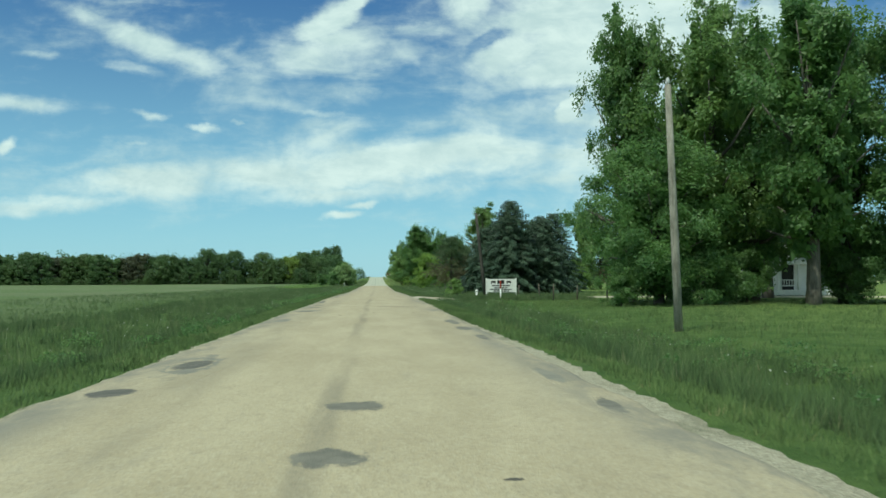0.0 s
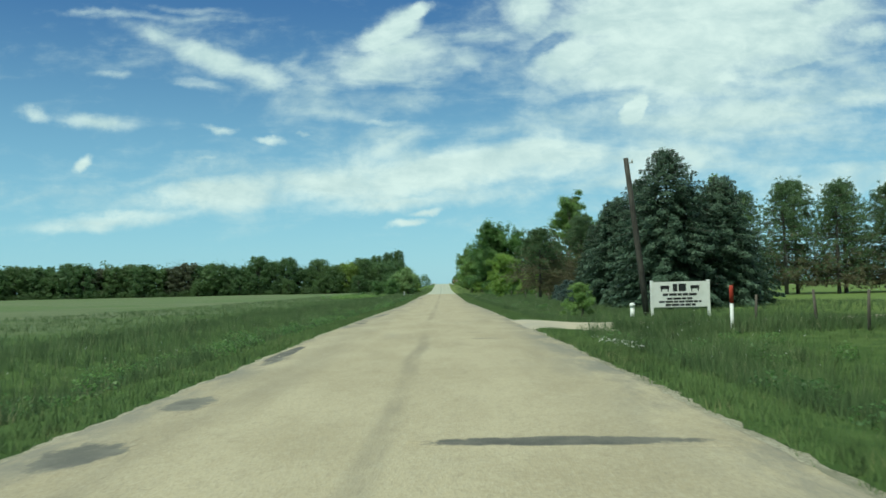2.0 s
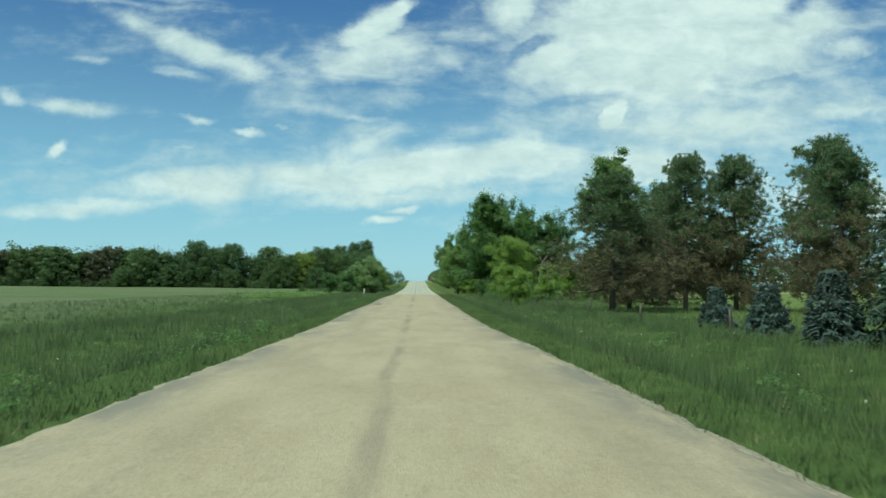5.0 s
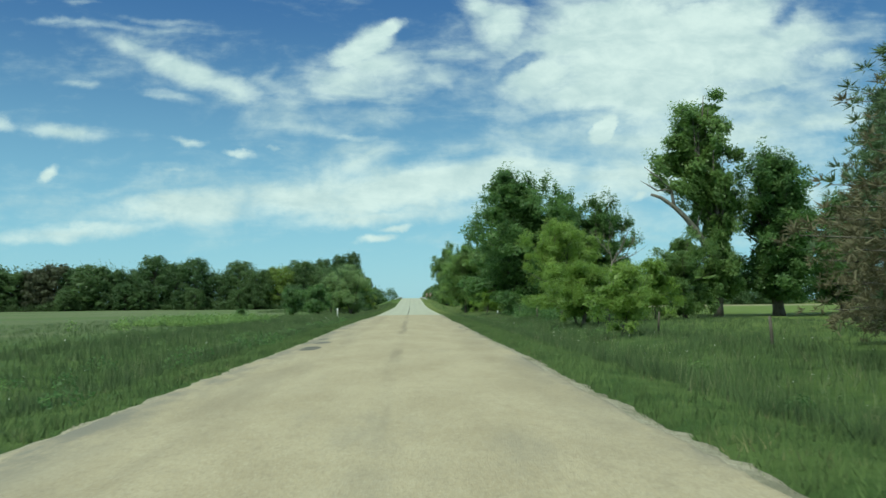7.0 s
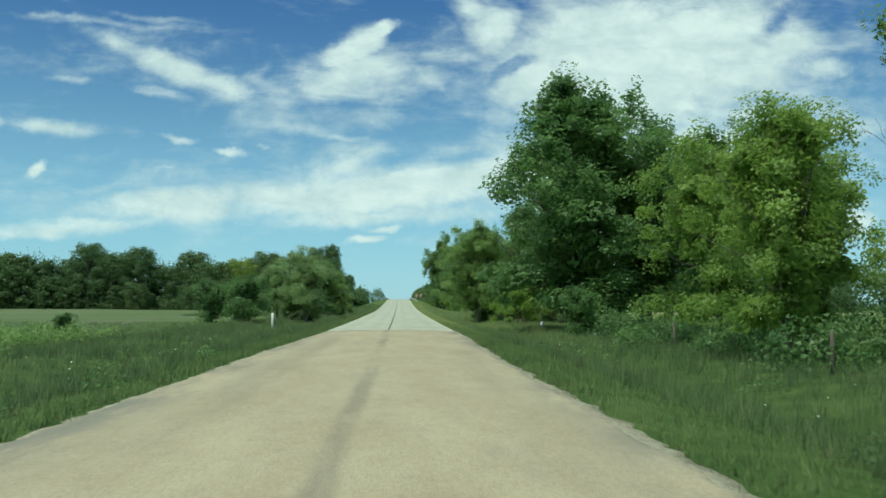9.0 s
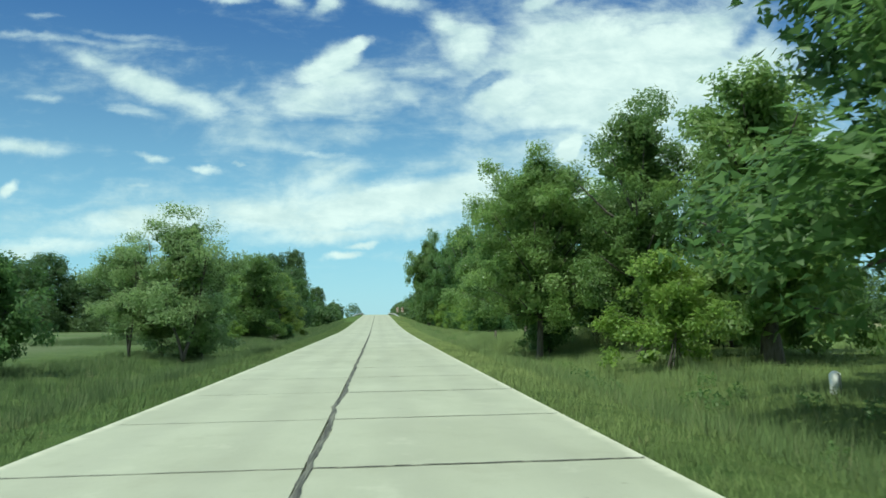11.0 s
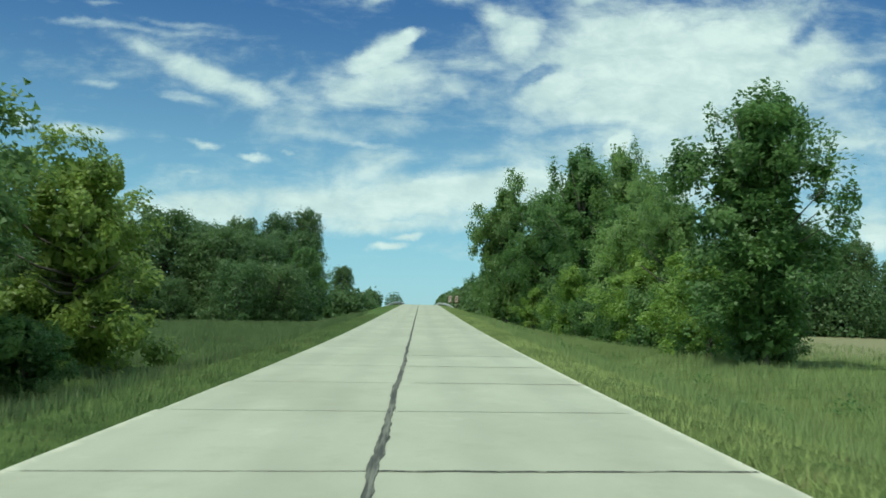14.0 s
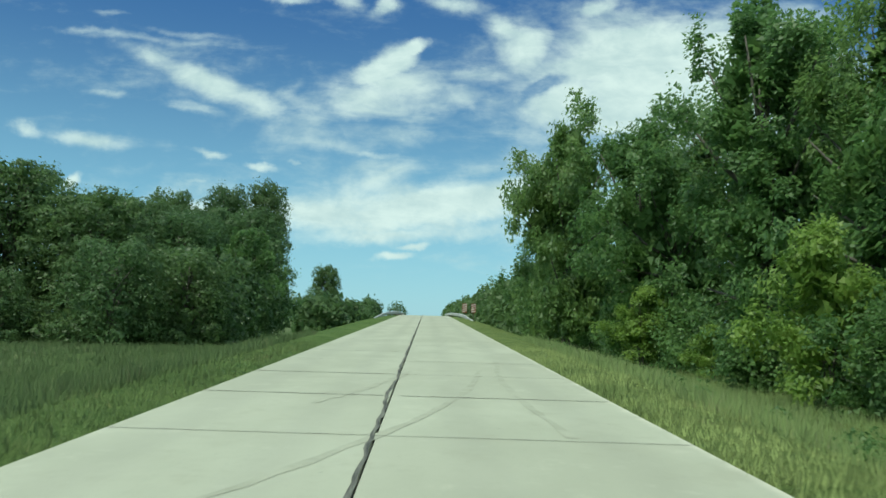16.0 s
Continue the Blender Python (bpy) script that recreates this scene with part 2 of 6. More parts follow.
MAPLE = foliage("maple_leaves", (0.133, 0.233, 0.084), (0.291, 0.426, 0.131), 0.58)
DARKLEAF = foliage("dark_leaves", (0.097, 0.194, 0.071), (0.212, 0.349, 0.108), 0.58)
MIDLEAF = foliage("fresh_leaves", (0.177, 0.305, 0.097), (0.364, 0.495, 0.158), 0.58)
FRESHLEAF = foliage("lush_leaves", (0.160, 0.278, 0.094), (0.335, 0.468, 0.148), 0.58)
LIGHTLEAF = foliage("light_leaves", (0.195, 0.319, 0.074), (0.380, 0.517, 0.122), 0.58)
YELLOWLEAF = foliage("yellow_green_leaves", (0.185, 0.275, 0.066), (0.360, 0.465, 0.115), 0.55)
WILLOWLEAF = foliage("willow_leaves", (0.250, 0.370, 0.155), (0.420, 0.545, 0.255), 0.62)
SPRUCE = foliage("spruce_needles", (0.044, 0.090, 0.052), (0.112, 0.178, 0.110), 0.16, 0.6)
BLUESPRUCE = foliage("blue_spruce_needles", (0.045, 0.085, 0.070), (0.110, 0.165, 0.140), 0.10, 0.6)
PINE = foliage("pine_needles", (0.083, 0.146, 0.068), (0.183, 0.266, 0.122), 0.28, 0.6)
DEADPINE = foliage("dead_pine_needles", (0.160, 0.148, 0.084), (0.262, 0.236, 0.138), 0.34, 0.7)
WOODS = foliage("woods_leaves", (0.090, 0.165, 0.066), (0.160, 0.262, 0.100), 0.54, tint=0.26, warm=0.20)
BROWNWOODS = foliage("brownish_woods_leaves", (0.100, 0.115, 0.066), (0.165, 0.185, 0.104), 0.50)
BARK = bark("grey_bark", (0.085, 0.077, 0.066), (0.165, 0.151, 0.131))
DEADWOOD = bark("dead_wood", (0.13, 0.12, 0.105), (0.26, 0.24, 0.21))
POLEWOOD = bark("weathered_pole_wood", (0.19, 0.18, 0.15), (0.37, 0.35, 0.30))
DARKPOLE = bark("dark_pole_wood", (0.042, 0.040, 0.036), (0.092, 0.086, 0.076))
POSTWOOD = bark("fence_post_wood", (0.075, 0.066, 0.054), (0.16, 0.142, 0.118))
WHITE = paint("white_paint", (0.80, 0.80, 0.78))
BLACK = paint("black_lettering", (0.025, 0.025, 0.028), 0.5, 0.1)
RED = paint("red_paint", (0.42, 0.05, 0.03))
ORANGE = paint("orange_marker_paint", (0.21, 0.07, 0.035))
ROOFING = paint("grey_shingles", (0.16, 0.155, 0.15), 0.9)
GALVANISED = paint("galvanised_steel", (0.52, 0.53, 0.53), 0.45, 0.3)
GLASSDARK, _n = material("window_glass")[:2]
finish(_n, (0.03, 0.035, 0.04), 0.08, spec=0.6)


def grass_material(name, dark, light, dry, pale):
    m, n, at = material(name)
    blade = n.add("ShaderNodeNewGeometry").outputs["Random Per Island"]
    drift = n.ramp(n.noise(at, 0.35, 4.0, 0.6), 0.35, 0.65)
    color = n.mix(n.math("ADD", n.math("MULTIPLY", blade, 0.5), n.math("MULTIPLY", drift, 0.5)), dark, light)
    straw = n.math("MULTIPLY", n.ramp(n.noise(at, 0.9, 3.0), 0.5, 0.7), n.ramp(blade, 0.6, 1.0))
    part = n.add("ShaderNodeSeparateXYZ")
    n.link(at, part.inputs[0])
    later = n.math("MULTIPLY", n.ramp(part.outputs[1], 185.0, 235.0), n.ramp(n.noise(at, 0.5, 3.0), 0.30, 0.62, 0.35, 0.95))
    later = n.math("MULTIPLY", later, n.ramp(part.outputs[0], -2.0, 2.0, 0.18, 1.0))
    shade = n.noise(n.stretch(at, (1.0, 0.5, 1.0)), 0.8, 5.0, 0.65)
    color = n.mix(n.ramp(shade, 0.46, 0.64, 0.0, 0.60), color, tuple(c * 0.62 for c in dark))
    color = n.mix(later, color, pale)
    finish(n, n.mix(straw, color, dry), 0.7, spec=0.2, through_light=0.25, upright=1.6)
    return m


GRASS = grass_material("verge_grass", (0.074, 0.130, 0.041), (0.144, 0.214, 0.070), (0.26, 0.25, 0.12), (0.330, 0.405, 0.150))
TALLGRASS = grass_material("tall_grass", (0.058, 0.106, 0.038), (0.122, 0.188, 0.070), (0.25, 0.245, 0.14), (0.245, 0.330, 0.122))
SEEDHEADS = grass_material("pale_seed_stalks", (0.15, 0.21, 0.09), (0.25, 0.30, 0.14), (0.32, 0.31, 0.18), (0.29, 0.33, 0.16))
# one white for the verge flower heads and the painted leaf glints
FLOWERS_AND_GLINTS = paint("white_flowers_and_leaf_glints", (0.72, 0.74, 0.66), 0.8, 0.1)


def turf():
    """Turf: dark lush verge by the road, paler hay field and lawn away from it, soil in places."""
    m, n, at = material("turf")
    part = n.add("ShaderNodeSeparateXYZ")
    n.link(at, part.inputs[0])
    off = n.math("ABSOLUTE", n.math("ADD", part.outputs[0], 0.4))
    off = n.math("ADD", off, n.math("MULTIPLY", n.math("SUBTRACT", n.noise(n.stretch(at, (1.0, 0.35, 1.0)), 0.16, 5.0), 0.5), 15.0))
    fine, mid, wide = n.noise(at, 9.0, 6.0, 0.7), n.noise(at, 0.9, 5.0, 0.6), n.noise(at, 0.045, 4.0, 0.6)
    rows = n.noise(n.stretch(at, (0.05, 0.9, 1.0)), 1.0, 4.0, 0.6)
    verge = n.mix(n.ramp(mid, 0.35, 0.65), (0.066, 0.118, 0.034), (0.112, 0.172, 0.052))
    field = n.mix(n.ramp(rows, 0.35, 0.65), (0.118, 0.152, 0.078), (0.172, 0.200, 0.108))
    field = n.mix(n.ramp(wide, 0.4, 0.62, 0.0, 0.7), field, (0.104, 0.162, 0.056))
    lawn = n.mix(n.ramp(mid, 0.3, 0.7), (0.112, 0.172, 0.046), (0.172, 0.228, 0.072))
    beyond = n.mix(n.ramp(part.outputs[0], -4.0, 4.0), field, lawn)
    later = n.math("MULTIPLY", n.ramp(part.outputs[1], 185.0, 235.0), n.ramp(mid, 0.25, 0.6, 0.2, 0.75))
    later = n.math("MULTIPLY", later, n.ramp(part.outputs[0], -2.0, 2.0, 0.18, 1.0))
    verge = n.mix(later, verge, (0.175, 0.215, 0.072))
    color = n.mix(n.ramp(off, 8.0, 22.0), verge, beyond)
    along = n.math("ADD", part.outputs[1], n.math("MULTIPLY", n.math("SUBTRACT", wide, 0.5), 16.0))
    strip_y = n.math("MULTIPLY", n.ramp(along, 284.0, 304.0), n.ramp(along, 340.0, 333.0))
    color = n.mix(n.math("MULTIPLY", strip_y, n.ramp(part.outputs[0], 13.0, 17.0, 0.0, 0.8)), color, (0.31, 0.29, 0.18))
    color = n.mix(n.ramp(fine, 0.55, 0.8, 0.0, 0.35), color, (0.040, 0.066, 0.022))
    color = n.mix(n.ramp(fine, 0.42, 0.2, 0.0, 0.3), color, (0.20, 0.22, 0.10))
    finish(n, color, 0.95, n.math("ADD", fine, n.math("MULTIPLY", mid, 1.5)), 0.9, 0.12, spec=0.1)
    return m


def chip_colour(n, at):
    """Worn tan chip seal: stones, polished wheel paths, a dark oil line, grey wear and dusty blotches. Gives the colour and the relief."""
    part = n.add("ShaderNodeSeparateXYZ")
    n.link(at, part.inputs[0])
    x = n.math("ADD", part.outputs[0], n.math("MULTIPLY", n.math("SUBTRACT", n.noise(at, 0.16, 3.0), 0.5), 0.4))
    stones = n.add("ShaderNodeTexVoronoi")
    n.link(at, stones.inputs["Vector"])
    stones.inputs["Scale"].default_value = 58.0
    grit, blotch = n.noise(at, 22.0, 5.0, 0.7), n.noise(n.stretch(at, (1, 0.35, 1)), 0.9, 6.0, 0.62)
    color = n.mix(n.ramp(blotch, 0.3, 0.7), (0.362, 0.302, 0.196), (0.442, 0.376, 0.252))
    tone = n.add("ShaderNodeSeparateXYZ")
    n.link(stones.outputs["Color"], tone.inputs[0])
    color = n.mix(n.ramp(tone.outputs[0], 0.45, 1.0, 0.0, 0.32), color, (0.56, 0.51, 0.39))
    color = n.mix(n.ramp(tone.outputs[1], 0.62, 1.0, 0.0, 0.34), color, (0.17, 0.150, 0.110))
    color = n.mix(n.ramp(grit, 0.5, 0.75, 0.0, 0.45), color, (0.20, 0.175, 0.125))
    mottle = n.noise(n.stretch(at, (1, 0.55, 1)), 5.5, 7.0, 0.72)
    color = n.mix(n.ramp(mottle, 0.50, 0.78, 0.0, 0.42), color, (0.225, 0.195, 0.140))
    color = n.mix(n.ramp(mottle, 0.46, 0.25, 0.0, 0.35), color, (0.50, 0.445, 0.320))
    for centre, width, much in ((-0.50, 0.19, 0.50), (1.55, 0.55, 0.20), (-2.3, 0.6, 0.30)):
        band = n.ramp(n.math("ABSOLUTE", n.math("SUBTRACT", x, centre)), width, width * 0.2)
        band = n.math("MULTIPLY", band, n.ramp(n.noise(n.stretch(at, (1.0, 0.12, 1)), 1.1, 5.0, 0.65), 0.40, 0.62, 0.05, much))
        color = n.mix(band, color, (0.165, 0.148, 0.115))
    wear = n.noise(n.stretch(at, (1, 0.22, 1)), 0.55, 7.0, 0.70)
    color = n.mix(n.ramp(wear, 0.56, 0.72, 0.0, 0.36), color, (0.240, 0.225, 0.185))
    edge = n.ramp(n.math("ABSOLUTE", n.math("ADD", x, 0.45)), 2.0, 2.9, 0.0, 0.85)
    worn = n.math("MULTIPLY", edge, n.ramp(n.noise(n.stretch(at, (1, 0.3, 1)), 0.8, 7.0, 0.72), 0.38, 0.60))
    color = n.mix(worn, color, (0.190, 0.182, 0.155))
    return color, n.math("ADD", stones.outputs["Distance"], grit)


def chip_seal(name="chip_seal", pale=0.0):
    m, n, at = material(name)
    color, relief = chip_colour(n, at)
    if pale:
        color = n.mix(pale, color, (0.60, 0.53, 0.41))
    finish(n, color, 0.9, relief, 0.5, 0.01)
    return m


def seal_patch(name, a, b, full):
    """Asphalt patch on the seal: dense in its middle, worn away in crumbs towards its rim."""
    m, n, at = material(name)
    color, relief = chip_colour(n, at)
    spread = n.add("ShaderNodeTexCoord").outputs["Generated"]
    away = n.add("ShaderNodeVectorMath", operation="MULTIPLY_ADD")
    n.link(spread, away.inputs[0])
    away.inputs[1].default_value, away.inputs[2].default_value = (2.0, 2.0, 0.0), (-1.0, -1.0, 0.0)
    far = n.add("ShaderNodeVectorMath", operation="LENGTH")
    n.link(away.outputs[0], far.inputs[0])
    crumbs = n.math("ADD", n.noise(n.stretch(at, (1.0, 0.5, 1.0)), 2.6, 8.0, 0.72), n.math("MULTIPLY", n.noise(at, 14.0, 5.0, 0.7), 0.35))
    keep = n.math("SUBTRACT", n.math("ADD", crumbs, full), n.math("MULTIPLY", far.outputs["Value"], 0.62))
    tar = n.mix(n.ramp(n.noise(at, 2.2, 5.0, 0.65), 0.3, 0.7), a, b)
    tar = n.mix(n.ramp(n.noise(at, 30.0, 6.0, 0.7), 0.5, 0.8, 0.0, 0.5), tar, (0.26, 0.24, 0.19))
    inside = n.math("MULTIPLY", n.ramp(keep, 0.40, 0.56), n.ramp(far.outputs["Value"], 0.98, 0.72))
    finish(n, n.mix(inside, color, tar), 0.9, relief, 0.5, 0.01)
    return m


def slab_concrete():
    """Old pale concrete with traffic stains and a fine broom finish."""
    m, n, at = material("old_concrete")
    own = n.add("ShaderNodeObjectInfo").outputs["Random"]
    spot = n.add("ShaderNodeNewGeometry").outputs["Position"]
    blotch, fine = n.noise(n.stretch(spot, (1, 0.4, 1)), 0.7, 6.0, 0.6), n.noise(spot, 28.0, 5.0, 0.7)
    color = n.mix(n.ramp(blotch, 0.3, 0.7), (0.395, 0.405, 0.318), (0.470, 0.482, 0.385))
    color = n.mix(n.math("MULTIPLY", own, 0.30), color, (0.365, 0.365, 0.285))
    part = n.add("ShaderNodeSeparateXYZ")
    n.link(spot, part.inputs[0])
    for centre, width in ((-2.45, 0.40), (-1.25, 0.35), (0.35, 0.4), (1.65, 0.4)):
        band = n.ramp(n.math("ABSOLUTE", n.math("SUBTRACT", part.outputs[0], centre)), width, 0.05, 0.0, 0.20)
        color = n.mix(band, color, (0.30, 0.30, 0.25))
    color = n.mix(n.ramp(fine, 0.55, 0.8, 0.0, 0.4), color, (0.27, 0.265, 0.22))
    stain = n.noise(n.stretch(spot, (1.0, 0.8, 1)), 1.6, 8.0, 0.68)
    color = n.mix(n.ramp(stain, 0.52, 0.70, 0.0, 0.30), color, (0.325, 0.318, 0.245))
    color = n.mix(n.ramp(stain, 0.44, 0.28, 0.0, 0.35), color, (0.545, 0.550, 0.450))
    ragged = n.math("MULTIPLY", n.math("SUBTRACT", n.noise(spot, 2.2, 5.0, 0.65), 0.5), 0.30)
    rim = n.ramp(n.math("ADD", n.math("ABSOLUTE", n.math("SUBTRACT", part.outputs[0], -0.36)), ragged), 2.66, 2.84, 0.0, 0.85)
    color = n.mix(rim, color, (0.62, 0.61, 0.50))
    dots = n.ramp(n.noise(spot, 6.5, 3.0, 0.5), 0.74, 0.79, 0.0, 0.45)
    color = n.mix(dots, color, (0.20, 0.19, 0.16))
    finish(n, color, 0.85, fine, 0.35, 0.006)
    return m


def gravel(name, a, b, soil):
    """Loose gravel: stones of many tones, soil between them, weeds' stain in patches."""
    m, n, at = material(name)
    stones = n.add("ShaderNodeTexVoronoi")
    n.link(at, stones.inputs["Vector"])
    stones.inputs["Scale"].default_value = 34.0
    tone = n.add("ShaderNodeSeparateXYZ")
    n.link(stones.outputs["Color"], tone.inputs[0])
    patch, grit = n.noise(n.stretch(at, (1.0, 0.45, 1.0)), 1.7, 7.0, 0.68), n.noise(at, 12.0, 6.0, 0.72)
    color = n.mix(tone.outputs[0], a, b)
    color = n.mix(n.ramp(patch, 0.46, 0.66, 0.0, 0.75), color, soil)
    color = n.mix(n.ramp(grit, 0.52, 0.72, 0.0, 0.65), color, (0.15, 0.14, 0.10))
    finish(n, color, 0.95, n.math("ADD", stones.outputs["Distance"], grit), 0.9, 0.03)
    return m


def asphalt(name, a, b, worn=0.0, under=(0.345, 0.302, 0.212)):
    """Asphalt, worn through to the surface below where worn is above nought."""
    m, n, at = material(name)
    grit = n.noise(at, 30.0, 6.0, 0.7)
    color = n.mix(n.ramp(n.noise(at, 2.2, 5.0, 0.65), 0.3, 0.7), a, b)
    color = n.mix(n.ramp(grit, 0.5, 0.8, 0.0, 0.5), color, (0.26, 0.24, 0.19))
    if worn:
        gap = n.ramp(n.noise(n.stretch(at, (1.0, 0.6, 1.0)), 5.5, 7.0, 0.72), 0.62 - 0.30 * worn, 0.70 - 0.16 * worn)
        color = n.mix(gap, color, under)
    finish(n, color, 0.9, grit, 0.5, 0.01)
    return m


TURF, CHIPS, CONCRETE = turf(), chip_seal(), slab_concrete()
DRIVE = chip_seal("driveway_gravel", 0.45)
PATCH = seal_patch("dark_asphalt_patch", (0.085, 0.082, 0.072), (0.16, 0.150, 0.125), 0.30)
GREYPATCH = seal_patch("grey_worn_patch", (0.175, 0.168, 0.142), (0.245, 0.230, 0.185), 0.16)
WORNPATCH = seal_patch("worn_asphalt_patch", (0.120, 0.115, 0.098), (0.210, 0.196, 0.158), 0.18)
CRUMB = asphalt("tar_crumb", (0.045, 0.043, 0.038), (0.09, 0.085, 0.075))
SHOULDER = gravel("pale_shoulder_gravel", (0.30, 0.275, 0.20), (0.50, 0.455, 0.34), (0.19, 0.185, 0.12))
TAR = asphalt("tar_sealant", (0.055, 0.055, 0.050), (0.13, 0.125, 0.112), 0.35, (0.36, 0.365, 0.29))


def brushed_seal():
    """Sealant brushed along the joint: dark strands with worn grey between them."""
    m, n, at = material("brushed_joint_sealant")
    strands = n.noise(n.stretch(at, (26.0, 0.9, 1.0)), 1.0, 7.0, 0.70)
    wear = n.noise(n.stretch(at, (1.0, 0.4, 1.0)), 1.3, 6.0, 0.65)
    color = n.mix(n.ramp(strands, 0.40, 0.62), (0.060, 0.060, 0.054), (0.190, 0.190, 0.160))
    color = n.mix(n.ramp(wear, 0.55, 0.75, 0.0, 0.45), color, (0.30, 0.30, 0.245))
    finish(n, color, 0.8, strands, 0.5, 0.006)
    return m


SEAL = brushed_seal()
UNDER = asphalt("dark_joint_filler", (0.06, 0.06, 0.055), (0.10, 0.095, 0.085))


# ---- ground and road heights ----
ROAD_Y = (-80, 0, 67, 112, 121, 131, 140, 150, 197, 216, 235, 254, 273, 292, 396, 430, 480, 760, 1500)
ROAD_Z = (0.13, 0.13, 0.14, -0.11, -0.12, -0.09, -0.05, -0.01, 0.08, 0.09, 0.17, 0.24, 0.38, 0.65, 2.68, 2.78, 2.53, 0.2, -2.0)
CENTRE = -0.40


def road_z(y):
    """The road's height, smoothed a little."""
    return sum(float(np.interp(y + d, ROAD_Y, ROAD_Z)) for d in (-12, -6, 0, 6, 12)) / 5


def ease(a, b, x):
    t = min(1.0, max(0.0, (x - a) / (b - a)))
    return t * t * (3 - 2 * t)


def ground_z(x, y):
    off = abs(x - CENTRE)
    top = road_z(y)
    land = -0.02 - 0.15 * ease(60, 140, y) + 0.10 * ease(180, 260, y) + 0.12 * ease(290, 380, y)
    land += 0.18 * noise.noise(Vector((x * 0.03, y * 0.03, 3.0))) * ease(6, 20, off)
    if y > 700:
        land -= 2.0 * ease(700, 1500, y)
    fall = 3.2 + 3.0 * max(0.0, top - land)
    crossing = (1 - ease(3.0, 5.5, abs(y - 64.4))) * (x > 0)
    ditch = -0.30 * math.exp(-((off - 6.2) / 1.7) ** 2) * (1 - ease(270, 320, y)) * (1 - crossing)
    z = top + (land - top) * ease(3.0, 3.0 + fall, off) + ditch
    z += 0.05 * noise.noise(Vector((x * 0.5, y * 0.5, 7.0))) * ease(3.4, 5.0, off)
    return z - (0.09 if off < 2.75 else 0.09 * (1 - ease(2.75, 3.3, off)))


def mesh_from(name, verts, faces, mat=None, smooth=False):
    me = bpy.data.meshes.new(name)
    me.from_pydata(verts, [], faces)
    if smooth:
        me.polygons.foreach_set("use_smooth", [True] * len(me.polygons))
    if mat:
        me.materials.append(mat)
    me.update()
    return me


def under(ob, parent):
    ob.parent = parent
    return ob


def part(name, data, mat, parent, label=""):
    """One mesh object under a thing or a part; data is a bmesh or a mesh."""
    if isinstance(data, bmesh.types.BMesh):
        me = bpy.data.meshes.new(name)
        data.to_mesh(me)
        data.free()
    else:
        me = data
    if mat and not me.materials:
        me.materials.append(mat)
    ob = under(new(name, me), parent)
    return tagged(ob, label=label) if label else ob


def thing(name, x, y, z=None, label="", category="", group="", kind="", turn=0.0):
    ob = new(name)
    ob.empty_display_size = 0.2
    ob.location = (x, y, ground_z(x, y) if z is None else z)
    ob.rotation_euler = (0, 0, radians(turn))
    return tagged(ob, label, category, group, kind)


def box(bm, x0, x1, y0, y1, z0, z1, bevel=0.0):
    made = bmesh.ops.create_cube(bm, size=1.0, matrix=Matrix.LocRotScale(
        ((x0 + x1) / 2, (y0 + y1) / 2, (z0 + z1) / 2), None, (x1 - x0, y1 - y0, z1 - z0)))
    if bevel:
        edges = {e for q in made["verts"] for e in q.link_edges}
        bmesh.ops.bevel(bm, geom=list(edges), offset=bevel, segments=2, affect="EDGES", profile=0.6)
    return bm


def tube(bm, points, radii, sides=7, cap=True):
    """A tapered tube along points."""
    rings = []
    for i, (p, r) in enumerate(zip(points, radii)):
        p = Vector(p)
        d = (Vector(points[min(i + 1, len(points) - 1)]) - Vector(points[max(i - 1, 0)])).normalized()
        a = d.cross(Vector((0, 1, 0.3))).normalized()
        b = d.cross(a)
        rings.append([bm.verts.new(p + (a * math.cos(k * math.tau / sides) + b * math.sin(k * math.tau / sides)) * r) for k in range(sides)])
    for lo, hi in zip(rings, rings[1:]):
        for k in range(sides):
            face = bm.faces.new((lo[k], lo[(k + 1) % sides], hi[(k + 1) % sides], hi[k]))
            face.smooth = True
    if cap:
        bm.faces.new(rings[0][::-1])
        bm.faces.new(rings[-1])


# ground: one sheet to the horizon, finer near the road
xs = sorted({*[-2600, -1500, -900, -600, -400, -300, -230, -180, -140, -110, -90, -75, -62, -52, -44, -38, -33, -29, -26, -23, -21, -19, -17],
             *[-15 + i for i in range(9)], *[-6.5 + 0.5 * i for i in range(27)], *[8 + i for i in range(9)],
             *[18, 20, 22, 25, 28, 32, 37, 43, 50, 60, 75, 95, 120, 150, 190, 250, 330, 450, 650, 950, 1500, 2600]})
ys = [-900, -500, -250, -120, -70] + [-40 + 4 * i for i in range(135)] + [510, 530, 560, 600, 650, 720, 800, 950, 1200, 1600, 2200, 3200]
verts = [(x, y, ground_z(x, y)) for y in ys for x in xs]
wide = len(xs)
faces = [(j * wide + i, j * wide + i + 1, (j + 1) * wide + i + 1, (j + 1) * wide + i) for j in range(len(ys) - 1) for i in range(wide - 1)]
ground = tagged(new("ground", mesh_from("ground", verts, faces, TURF, True)),
                "green grassy ground of verge, hay field and lawn", "ground", kind="structure")


